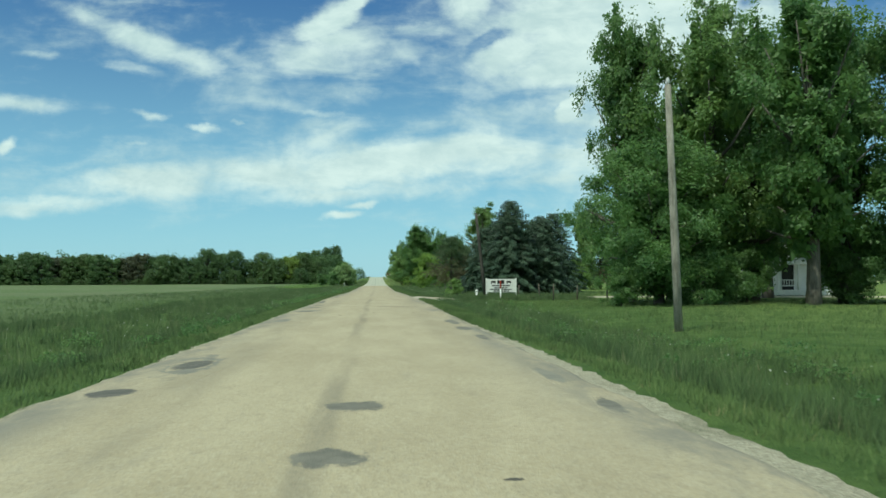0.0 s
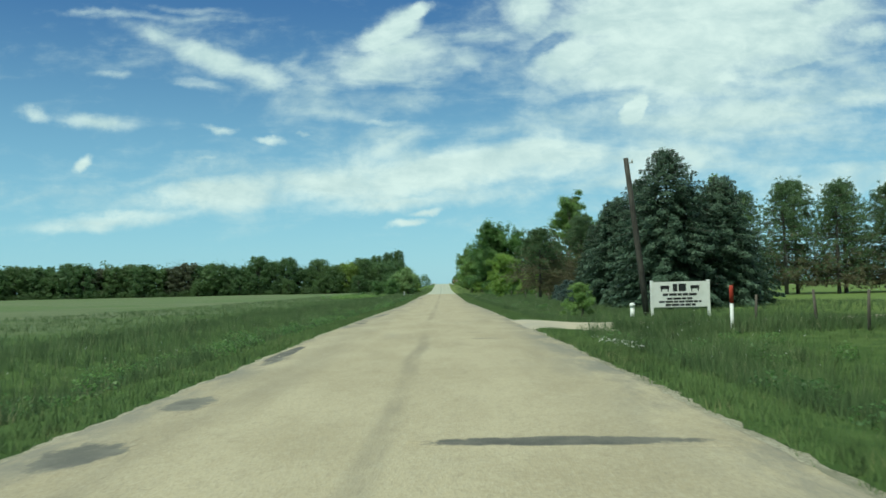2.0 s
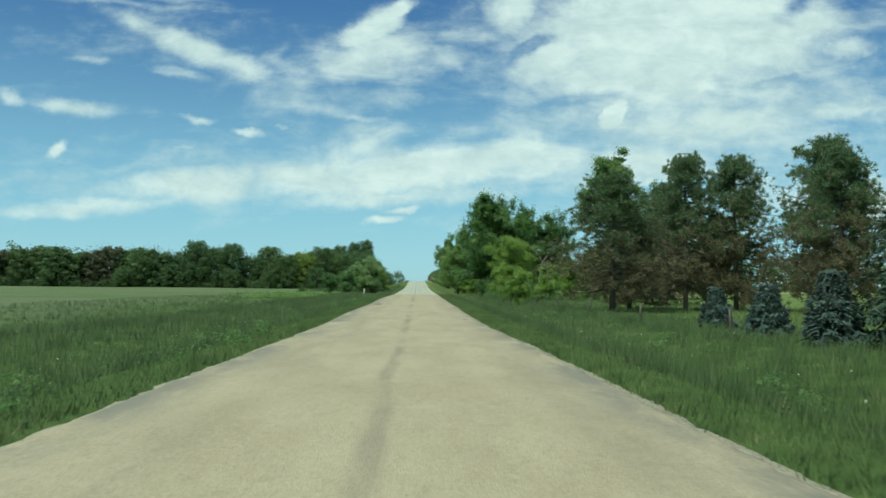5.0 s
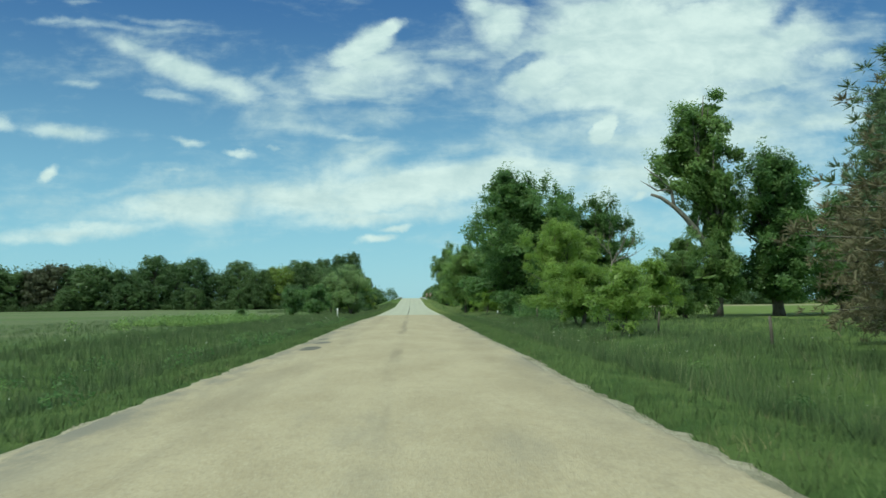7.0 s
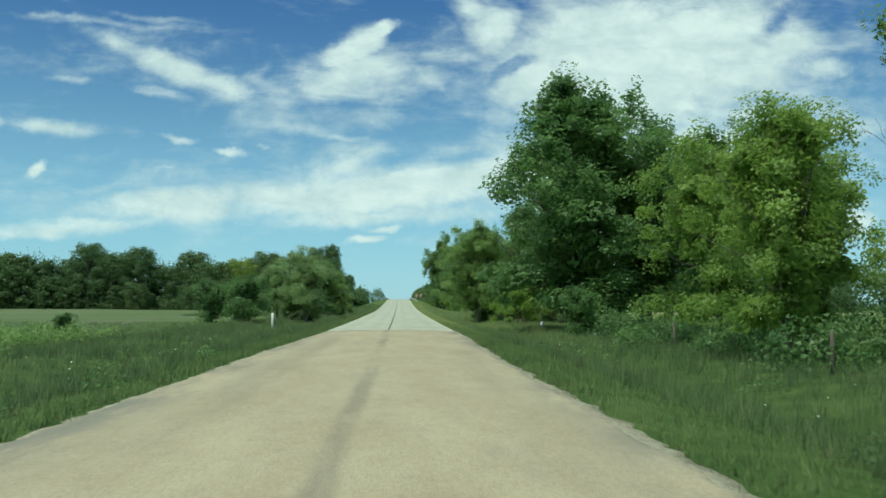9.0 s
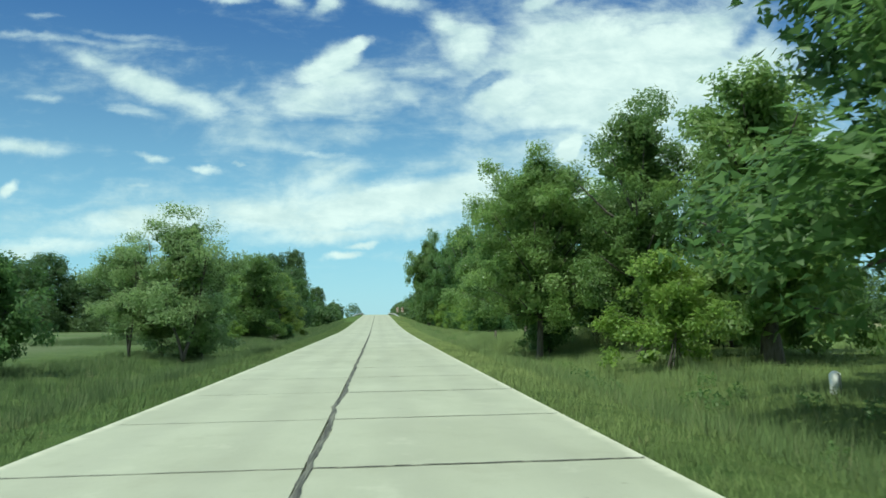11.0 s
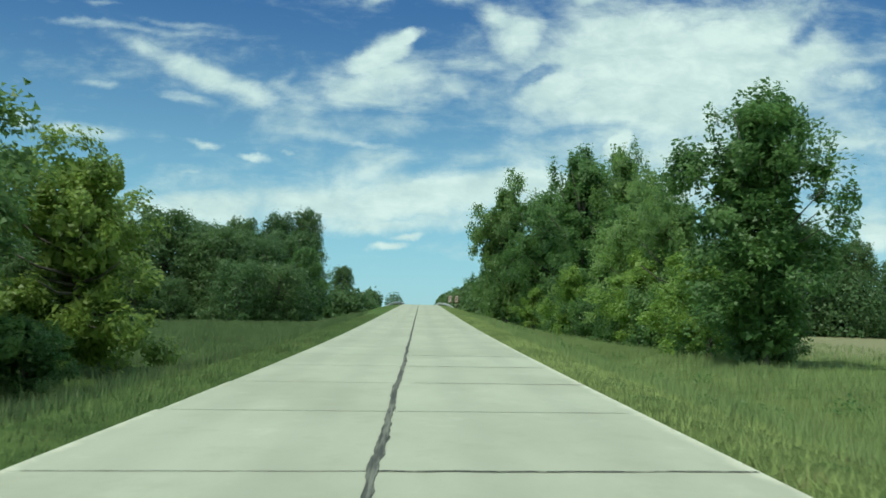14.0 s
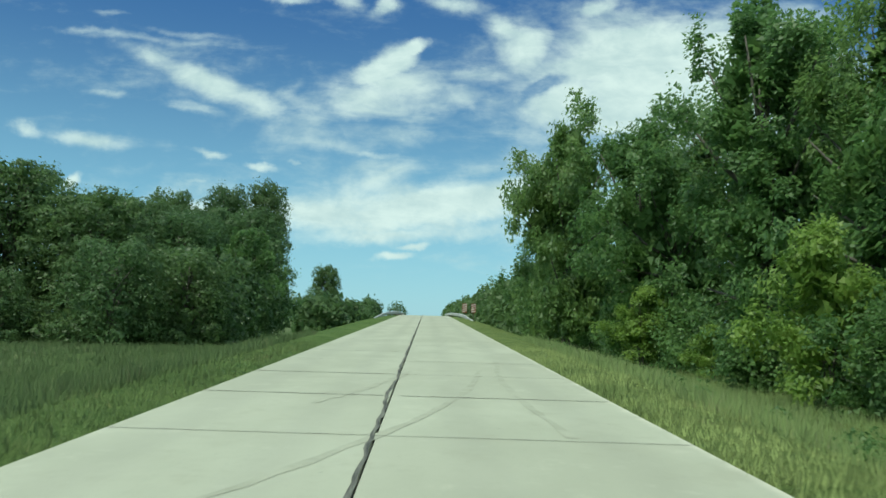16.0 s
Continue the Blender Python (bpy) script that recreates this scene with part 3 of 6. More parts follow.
def strip(name, y0, y1, step, left, right, lift, mat, across=8, crown=0.04):
    """A road surface between two edge functions, with a small crown and a turned-down edge."""
    verts, faces = [], []
    count = int(round((y1 - y0) / step))
    for j in range(count + 1):
        y = y0 + (y1 - y0) * j / count
        a, b = left(y), right(y)
        rim = 0.06
        row = [(a - 0.12, -0.14), (a - 0.06, -0.05), (a, -0.004)]
        row += [(a + rim + (b - a - 2 * rim) * i / across, crown * (1 - (2 * i / across - 1) ** 2)) for i in range(across + 1)]
        row += [(b, -0.004), (b + 0.06, -0.05), (b + 0.12, -0.14)]
        verts += [(x, y, road_z(y) + lift + z) for x, z in row]
    n = across + 7
    for j in range(count):
        faces += [(j * n + i, j * n + i + 1, (j + 1) * n + i + 1, (j + 1) * n + i) for i in range(n - 1)]
    return mesh_from(name, verts, faces, mat, True)


def wander(y, seed, size=0.5, fine=0.085):
    return size * noise.noise(Vector((seed, y * 0.05, 0))) + fine * noise.noise(Vector((seed, y * 0.6, 5))) + fine * 0.6 * noise.noise(Vector((seed, y * 2.3, 9))) + fine * 0.4 * noise.noise(Vector((seed, y * 6.1, 4)))


END_OF_CHIPS = 199.6


def chips_left(y):
    return -3.42 + wander(y, 1.0, 0.14) * (1 - ease(185, 199, y)) + 0.27 * ease(180, 199, y)


def chips_right(y):
    return 2.52 - 0.32 * ease(98, 118, y) * (1 - ease(178, 198, y)) + wander(y, 2.0, 0.14) * (1 - ease(185, 199, y)) - 0.05 * ease(180, 199, y)


road = tagged(new("road", strip("road", -60, END_OF_CHIPS, 0.2, chips_left, chips_right, 0.0, CHIPS)),
              "worn tan chip-sealed country road with patched edges", "road", kind="structure")


def surface_z(x, y):
    a, b = chips_left(y), chips_right(y)
    s = max(-1.0, min(1.0, 2 * (x - a) / (b - a) - 1))
    return road_z(y) + 0.04 * (1 - s * s)


def blot(name, x, y, width, length, mat, seed, lift=0.004, points=56, rough=0.40, inner=0.0):
    """A thin ragged patch that lies on the road."""
    rings = ((1.0, -0.002), (0.93, lift)) + (((inner + 0.05, lift), (inner, -0.002)) if inner else ())
    verts, faces = [], []
    for k in range(points):
        a = k * math.tau / points
        r = 1 + rough * (noise.noise(Vector((math.cos(a) * 1.4, math.sin(a) * 1.4, seed))) + 0.6 * noise.noise(Vector((math.cos(a) * 4, math.sin(a) * 4, seed + 9))))
        for f, up in rings:
            px, py = x + math.cos(a) * width / 2 * r * f, y + math.sin(a) * length / 2 * r * f
            px = min(chips_right(py) - 0.07, max(chips_left(py) + 0.07, px))
            verts.append((px, py, surface_z(px, py) + up))
    m = len(rings)
    for k in range(points):
        q = (k + 1) % points
        faces += [(m * k + j, m * q + j, m * q + j + 1, m * k + j + 1) for j in range(m - 1)]
        if not inner:
            faces.append((m * k + m - 1, m * q + m - 1, m * points))
    return mesh_from(name, verts + ([] if inner else [(x, y, surface_z(x, y) + lift)]), faces, mat)


# patches by stretches of the road: x, y, width, length, material, hole
FARM_PATCHES = [
    (-2.62, 13.2, 1.25, 4.2, GREYPATCH, 0), (-2.98, 10.1, 0.62, 1.0, PATCH, 0), (-2.75, 13.4, 0.60, 1.9, PATCH, 0), (-0.30, 8.65, 0.85, 0.95, WORNPATCH, 0),
    (-0.34, 6.15, 0.80, 0.80, WORNPATCH, 0), (2.25, 8.6, 0.30, 1.3, WORNPATCH, 0), (2.15, 11.4, 0.34, 2.2, GREYPATCH, 0), (-2.95, 27.5, 0.7, 3.4, GREYPATCH, 0),
    (-2.92, 35.4, 0.95, 1.3, PATCH, 0), (-2.9, 35.9, 1.5, 3.4, GREYPATCH, 0),
]
SIGN_PATCHES = [
    (-2.95, 40.4, 0.95, 2.0, WORNPATCH, 0), (-2.98, 43.3, 0.90, 1.9, WORNPATCH, 0), (-3.1, 49.6, 0.5, 2.6, WORNPATCH, 0), (1.0, 40.4, 2.7, 0.55, PATCH, 0), (0.50, 36.8, 2.6, 0.30, GREYPATCH, 0),
    (2.15, 25.8, 0.55, 4.2, WORNPATCH, 0), (2.18, 22.6, 0.60, 2.7, WORNPATCH, 0), (2.20, 19.2, 0.4, 3.0, WORNPATCH, 0), (1.28, 32.9, 0.11, 0.07, CRUMB, 0),
    (-1.30, 30.7, 0.12, 0.07, CRUMB, 0), (-0.19, 33.2, 0.09, 0.06, CRUMB, 0), (0.79, 5.4, 0.12, 0.07, CRUMB, 0),
]
SPRUCE_PATCHES = [
    (-3.25, 51.2, 0.55, 5.0, PATCH, 0), (1.0, 54.5, 1.2, 0.30, GREYPATCH, 0), (0.9, 57.4, 0.9, 0.30, GREYPATCH, 0), (-3.1, 66.2, 0.55, 1.1, PATCH, 0),
    (-3.1, 68.0, 0.45, 0.6, PATCH, 0), (-2.05, 70.4, 1.5, 2.4, GREYPATCH, 0.72), (-3.05, 75.6, 0.5, 2.0, PATCH, 0), (-3.0, 78.0, 0.9, 4.0, GREYPATCH, 0),
    (-3.0, 84.6, 0.35, 1.0, PATCH, 0), (-2.75, 87.8, 1.1, 2.6, GREYPATCH, 0), (-2.6, 88.2, 0.45, 0.5, PATCH, 0),
]
PASTURE_PATCHES = [
    (-3.1, 119.6, 0.6, 1.4, GREYPATCH, 0), (-2.5, 119.3, 1.6, 0.34, WORNPATCH, 0), (1.85, 122.0, 0.34, 0.45, PATCH, 0), (-2.80, 145.0, 0.6, 2.4, PATCH, 0),
    (-2.75, 148.0, 0.6, 1.1, PATCH, 0), (-2.8, 148.2, 0.9, 2.6, GREYPATCH, 0), (-3.0, 150.6, 0.4, 0.9, PATCH, 0), (-0.62, 161.1, 0.30, 0.22, GREYPATCH, 0),
    (-0.25, 161.4, 0.30, 0.18, GREYPATCH, 0), (2.15, 158.6, 0.20, 1.3, PATCH, 0), (2.1, 161.6, 0.42, 4.2, GREYPATCH, 0), (-1.9, 199.0, 2.2, 0.9, GREYPATCH, 0),
    (1.2, 198.9, 1.8, 0.8, GREYPATCH, 0),
]
for k, (x, y, a, b, mat, hole) in enumerate(FARM_PATCHES + SIGN_PATCHES + SPRUCE_PATCHES + PASTURE_PATCHES):
    part("asphalt_patch", blot("asphalt_patch", x, y, a, b, mat, k * 3.7, 0.003 if mat is GREYPATCH else 0.0035 if mat is WORNPATCH else 0.004, inner=hole), mat, road)

# pale gravel shoulders, wide by the broken right edge at the start, narrow and ragged further on
def shoulder(side):
    verts, faces = [], []
    for j in range(1301):
        y = -60 + 0.2 * j
        edge = chips_right(y) if side > 0 else chips_left(y)
        reach = 0.25 + 0.10 * noise.noise(Vector((side * 4.0, y * 0.21, 1.0))) + 0.09 * noise.noise(Vector((side * 4.0, y * 1.3, 3.0))) + 0.10 * noise.noise(Vector((side * 4.0, y * 3.1, 5.0)))
        if side > 0:
            reach += 0.40 * ease(-4, 3, y) * (1 - ease(13, 27, y))
        reach = max(0.02, reach)
        for d, dz in ((-0.03, -0.012), (reach * 0.5, -0.035 + 0.02 * noise.noise(Vector((side, y * 2.7, 8.0)))), (reach, -0.06), (reach + 0.12, -0.16)):
            verts.append((edge + side * d, y, road_z(y) + dz))
        if j:
            b = (j - 1) * 4
            faces += [(b + k, b + k + 1, b + k + 5, b + k + 4)[::side] for k in range(3)]
    return mesh_from("gravel_shoulder", verts, faces, SHOULDER, True)


for side in (1, -1):
    part("gravel_shoulder", shoulder(side), None, road, "pale gravel shoulder crumbling into the grass")

# driveway to the farm
verts, faces = [], []
for i in range(41):
    s = i / 40
    x = 2.3 + 42 * s ** 1.6
    flare = 3.8 * math.exp(-((x - 2.3) / 2.4))
    near_side = 61.0 + 1.7 * ease(3.6, 7.0, x) - flare * 0.8 - 0.02 * x + 0.25 * noise.noise(Vector((x * 0.4, 1, 0)))
    far_side = 66.3 + 3.6 * math.exp(-((x - 2.3) / 0.9)) - 0.02 * x + 0.25 * noise.noise(Vector((x * 0.4, 5, 0)))
    for k in range(6):
        y = near_side + (far_side - near_side) * k / 5
        z = surface_z(x, y) - 0.02 if x < 2.6 else ground_z(x, y) + 0.035 - 0.30 * (k in (0, 5))
        verts.append((x, y, z))
    if i:
        b = (i - 1) * 6
        faces += [(b + k, b + 6 + k, b + 7 + k, b + 1 + k) for k in range(5)]
tagged(new("driveway", mesh_from("driveway", verts, faces, DRIVE, True)), "pale gravel farm driveway joining the road", "driveway", kind="structure")

# concrete road: base, slabs, sealed joints
LEFT, RIGHT, SEAM, FIRST, PITCH = -3.18, 2.46, -0.53, 199.6, 3.665


def left_rim(y):
    return LEFT + 0.10 * ease(255, 268, y)


def right_rim(y):
    return RIGHT - 0.04 * ease(280, 296, y)


def joint_y(y, x):
    """Where a cross joint set out at y lies at x: the joints are skewed and unevenly spaced."""
    skew = 0.08 - 0.13 * ease(276, 292, y)
    return y + float(np.interp(y, (200, 209, 214, 224, 252, 271, 300), (-0.65, -0.60, 0.0, 0.1, 0.45, 0.65, 0.0))) + skew * (x - SEAM) * ease(FIRST, FIRST + 8, y)


concrete_road = tagged(new("concrete_road", strip("concrete_road", END_OF_CHIPS, 620, 2.0, lambda y: left_rim(y) + 0.14, lambda y: right_rim(y) - 0.14, -0.03, UNDER, 4, 0.0)),
                       "pale old concrete road with tarred joints", "road", kind="structure")


# ---- plants ----
def leaves(name, centres, normals, sizes, mat, rng, aspect=0.55, along=None):
    """Many small pointed leaves in one mesh: each a slightly skewed three-cornered blade."""
    n = len(centres)
    spin = rng.normal(size=(n, 3)) if along is None else along
    t = spin - normals * (spin * normals).sum(1, keepdims=True)
    t /= np.linalg.norm(t, axis=1, keepdims=True) + 1e-9
    b = np.cross(normals, t) * aspect * 1.15
    s, skew = sizes[:, None], rng.uniform(-0.35, 0.35, size=(n, 1))
    co = np.stack([centres + t * s, centres + (b - t * (0.75 + skew)) * s, centres - (b + t * (0.75 - skew)) * s], 1).reshape(-1, 3)
    me = bpy.data.meshes.new(name)
    me.vertices.add(3 * n), me.loops.add(3 * n), me.polygons.add(n)
    me.vertices.foreach_set("co", co.astype(np.float32).ravel())
    me.loops.foreach_set("vertex_index", np.arange(3 * n, dtype=np.int32))
    me.polygons.foreach_set("loop_start", np.arange(0, 3 * n, 3, dtype=np.int32))
    me.update(calc_edges=True)
    me.materials.append(mat)
    return me


def unit(a):
    return a / (np.linalg.norm(a, axis=1, keepdims=True) + 1e-9)


def broadleaf(seed, h, w, bare, lobes, clumps, per, leaf, mat, top=0.55, droop=0.0, clump=0.45, wood=BARK, trunk_r=None, stems=1, taper=0.0, spires=False):
    """Trunk with limbs and a crown of leaf clumps gathered on uneven lobes. Returns the trunk and crown meshes."""
    rng = np.random.default_rng(seed)
    per, leaf = int(per * 2.2), leaf * 0.66
    bm = bmesh.new()
    r0 = trunk_r or 0.022 * h + 0.05
    hubs = []
    lobes = int(lobes * 1.6)
    for k in range(lobes):
        f = 0.03 + 0.90 * (k + 0.5) / lobes + rng.uniform(-0.03, 0.03)
        outline = 0.76 + 0.24 * f / 0.34 if f < 0.34 else math.sqrt(max(0.10, 1 - ((f - 0.34) / 0.68) ** 2.9))
        outline *= (1 + taper * (0.30 - 0.75 * f)) * rng.uniform(0.70, 1.16)
        a = k * 2.4 + rng.uniform(-0.4, 0.4)
        size = w * rng.uniform(0.125, 0.20)
        d = max(0.0, w / 2 * outline - size * 0.9) * (1.0 if k % 5 else 0.45)
        hubs.append((np.array([math.cos(a) * d, math.sin(a) * d, bare + max(size * 0.6, (h - bare - size * 0.2) * f)]), np.array([size, size, size * rng.uniform(0.75, 1.0)])))
    hubs.append((np.array([rng.uniform(-.08, .08) * w, rng.uniform(-.08, .08) * w, h - w * 0.10]), np.array([w * 0.13, w * 0.13, w * 0.13])))
    for q in range(stems):
        lean = rng.normal(scale=0.03 if stems == 1 else 0.16, size=2)
        path = [Vector((lean[0] * z * h + 0.12 * math.sin(z * 5 + q), lean[1] * z * h + 0.1 * math.cos(z * 4 + q) - 0.1, z * h * 0.86)) for z in (0, 0.06, 0.2, 0.4, 0.6, 0.8, 1.0)]
        path[0].z = -0.25
        tube(bm, path, [r0 * f / (1 + 0.4 * (stems - 1)) for f in (1.35, 1.05, 0.9, 0.7, 0.5, 0.3, 0.1)], 8)
        for c, s in hubs[q::stems]:
            start = path[2] + (path[5] - path[2]) * min(0.95, max(0.0, (c[2] - bare) / (h - bare) * 0.9))
            if c[2] - start.z < 0.3:
                start = path[2] + (path[3] - path[2]) * 0.5
            end = Vector(c)
            mid = (start + end) / 2 + Vector((0, 0, -0.06 * (end - start).length))
            tube(bm, [start, mid, end], [r0 * 0.36 / stems ** 0.5, r0 * 0.22 / stems ** 0.5, r0 * 0.08], 5)
    trunk = bpy.data.meshes.new("trunk")
    bm.to_mesh(trunk), bm.free()
    trunk.materials.append(wood)
    weight = np.array([s[0] ** 2 for _, s in hubs])
    tufts = max(12, clumps // 5)
    pick = rng.choice(len(hubs), size=tufts, p=weight / weight.sum())
    out = unit(rng.normal(size=(tufts, 3)))
    out[:, 2] = np.where(out[:, 2] < -0.6, -out[:, 2] * 0.4, out[:, 2])
    size = np.array([hubs[i][1] for i in pick])
    heart = np.array([hubs[i][0] for i in pick]) + out * size * rng.uniform(0.45, 1.05, size=(tufts, 1))
    which = np.arange(clumps) % tufts
    way = unit(rng.normal(size=(clumps, 3)) * 0.75 + out[which] * 0.6 + np.array([0, 0, 0.25]))
    deep = rng.uniform(0.1, 1.0, size=(clumps, 1)) ** 0.5 * rng.uniform(0.26, 0.50, size=(tufts, 1))[which]
    C = heart[which] + way * size[which] * deep
    stray = rng.uniform(size=clumps) < 0.08
    C[stray] += (way * size[which] * 0.25)[stray]
    inner = rng.uniform(size=clumps) < 0.26
    C[inner] = np.array([hubs[i][0] for i in pick])[which][inner] * np.array([0.45, 0.45, 0.96]) + rng.normal(size=(int(inner.sum()), 3)) * w * 0.04
    C[:, 2] = np.maximum(C[:, 2], bare * 0.75 + 0.15)
    leafway = np.repeat(way, per, 0)
    spread = np.clip(rng.normal(size=(clumps * per, 3)), -1.5, 1.5) * clump * 0.85 * np.repeat(rng.uniform(0.6, 1.3, size=(clumps, 1)), per, 0)
    spread[:, 2] *= 0.75
    if spires:
        tip = np.repeat((C[:, 2] > h * 0.60) & (rng.uniform(size=clumps) < 0.35), per)
        spread[tip] *= np.array([0.50, 0.50, 2.3])
        spread[tip, 2] += clump * 0.5
    P = np.repeat(C, per, 0) + spread
    P[:, 2] -= droop * np.abs(rng.normal(size=len(P)))
    P[:, 2] = np.maximum(P[:, 2], 0.06)
    N = unit(leafway * 0.95 + np.array([0, 0, 0.50]) + rng.normal(size=P.shape) * 0.40)
    along = None
    if droop:
        along = rng.normal(size=P.shape) * 0.35 + np.array([0, 0, -1.0])
        N = unit(leafway * 0.8 + rng.normal(size=P.shape) * 0.7)
    S = leaf * rng.uniform(0.6, 1.35, size=len(P)) * np.where(np.repeat(inner, per), 2.0 if not droop else 1.0, 1.0)
    return trunk, leaves("crown", P, N, S, mat, rng, 0.60 if not droop else 0.28, along)


def woodland(seed, h, w, lobes, per, leaf, mat, low=0.03):
    """A woods-edge tree, leafy to the ground: a crown of rounded lobes, each covered with leaves that face outwards."""
    rng = np.random.default_rng(seed)
    bm = bmesh.new()
    tube(bm, [(0, 0, -0.25), (0.05, 0, h * 0.3), (0, 0.08, h * 0.8)], [0.020 * h, 0.015 * h, 0.004 * h], 7)
    P, N, S = [], [], []
    for k in range(lobes):
        f = low + (0.95 - low) * ((k + 0.5) / lobes) ** 0.92
        outline = 0.90 + 0.10 * f / 0.4 if f < 0.4 else math.sqrt(max(0.02, 1 - ((f - 0.4) / 0.62) ** 2.2))
        a = k * 2.39996 + rng.uniform(-0.3, 0.3)
        size = w * rng.uniform(0.09, 0.20)
        d = max(0.0, w / 2 * outline * rng.uniform(0.78, 1.10) - size * 0.75)
        c = np.array([math.cos(a) * d, math.sin(a) * d, min(h - size * 0.8, max(size * 0.4, h * f))])
        tube(bm, [(0, 0, max(0.2, c[2] - 0.3 * h)), tuple(c * np.array([0.6, 0.6, 1.0]) - np.array([0, 0, 0.1])), tuple(c)], [0.006 * h, 0.004 * h, 0.002 * h], 4, False)
        out = np.array([math.cos(a) * 0.55, math.sin(a) * 0.55, 0.42])
        way = unit(rng.normal(size=(per, 3)) * 0.75 + out)
        lump = 1 + 0.18 * np.sin(way[:, :1] * 9 + k) + 0.18 * np.sin(way[:, 2:] * 8 + 2 * k)
        P.append(c + way * size * lump * rng.uniform(0.72, 1.04, size=(per, 1)) * np.array([1, 1, 0.85]))
        N.append(unit(way + rng.normal(size=(per, 3)) * 0.38))
        S.append(leaf * rng.uniform(0.6, 1.3, per))
        inner = max(4, per // 7)
        P.append(c * np.array([0.75, 0.75, 0.97]) + rng.normal(size=(inner, 3)) * size * 0.35)
        N.append(unit(rng.normal(size=(inner, 3)) + out))
        S.append(np.full(inner, leaf * 2.6))
    P = np.concatenate(P)
    P[:, 2] = np.maximum(P[:, 2], 0.05)
    trunk = bpy.data.meshes.new("trunk")
    bm.to_mesh(trunk), bm.free()
    trunk.materials.append(BARK)
    return trunk, leaves("crown", P, np.concatenate(N), np.concatenate(S), mat, rng, 0.62)


def conifer(seed, h, w, mat, spray=0.30, skirt=0.15, step=0.34, full=0.80):
    """A spruce: whorls of drooping boughs with flat sprays of needles."""
    rng = np.random.default_rng(seed)
    bm = bmesh.new()
    tube(bm, [(0, 0, -0.2), (0, 0, 0.3), (0.04, 0, h * 0.5), (0, 0.02, h * 0.98)], [0.022 * h, 0.018 * h, 0.011 * h, 0.008], 8)
    P, N, A, S = [], [], [], []
    z = skirt
    while z < h - 0.1:
        f = z / h
        R = w / 2 * (1 - f) ** full * (1 + 0.04 * math.sin(z * 2.1 + seed)) + 0.20
        count = int(7 + 9 * (1 - f))
        for k in range(count):
            a = k * math.tau / count + rng.uniform(0, 0.6) + z * 1.7
            out = np.array([math.cos(a), math.sin(a), 0.0])
            side = np.array([-math.sin(a), math.cos(a), 0.0])
            reach = R * rng.uniform(0.78, 1.14)
            rise = -0.10 + 0.30 * ease(0.6, 1.0, f)
            tip = out * reach + np.array([0, 0, z + rise * reach - 0.20 * reach * (1 - f)])
            tube(bm, [(0, 0, z), tuple(tip * 0.55 + np.array([0, 0, z]) * 0.45 + np.array([0, 0, 0.05])), tuple(tip)], [0.03, 0.018, 0.006], 4, False)
            d = 0.30 * reach
            while d < reach * 1.02:
                g = d / reach
                base = out * d + np.array([0, 0, z + (tip[2] - z) * g ** 1.5 + rng.uniform(-0.05, 0.05)])
                half = 0.36 * reach * (1 - g) * 0.7 + 0.14
                for sgn in (-1, 0, 1):
                    for _ in range(8):
                        P.append(base + side * sgn * half * rng.uniform(0.3, 1.1) + np.array([0, 0, -0.10 * abs(sgn) * half + rng.uniform(-0.16, 0.06)]))
                        A.append(out * 0.8 + side * sgn * 0.7 + rng.normal(size=3) * 0.25 + np.array([0, 0, -0.15]))
                        N.append(np.array([0, 0, 1.0]) + out * 0.45 + rng.normal(size=3) * 0.35)
                        S.append(spray * rng.uniform(0.6, 1.15) * (0.55 + 0.45 * (1 - f)))
                d += 0.21 + 0.05 * rng.uniform()
        z += step * (0.42 + 0.72 * (1 - f))
    trunk = bpy.data.meshes.new("trunk")
    bm.to_mesh(trunk), bm.free()
    trunk.materials.append(BARK)
    return trunk, leaves("crown", np.array(P), unit(np.array(N)), np.array(S), mat, rng, 0.34, unit(np.array(A)))


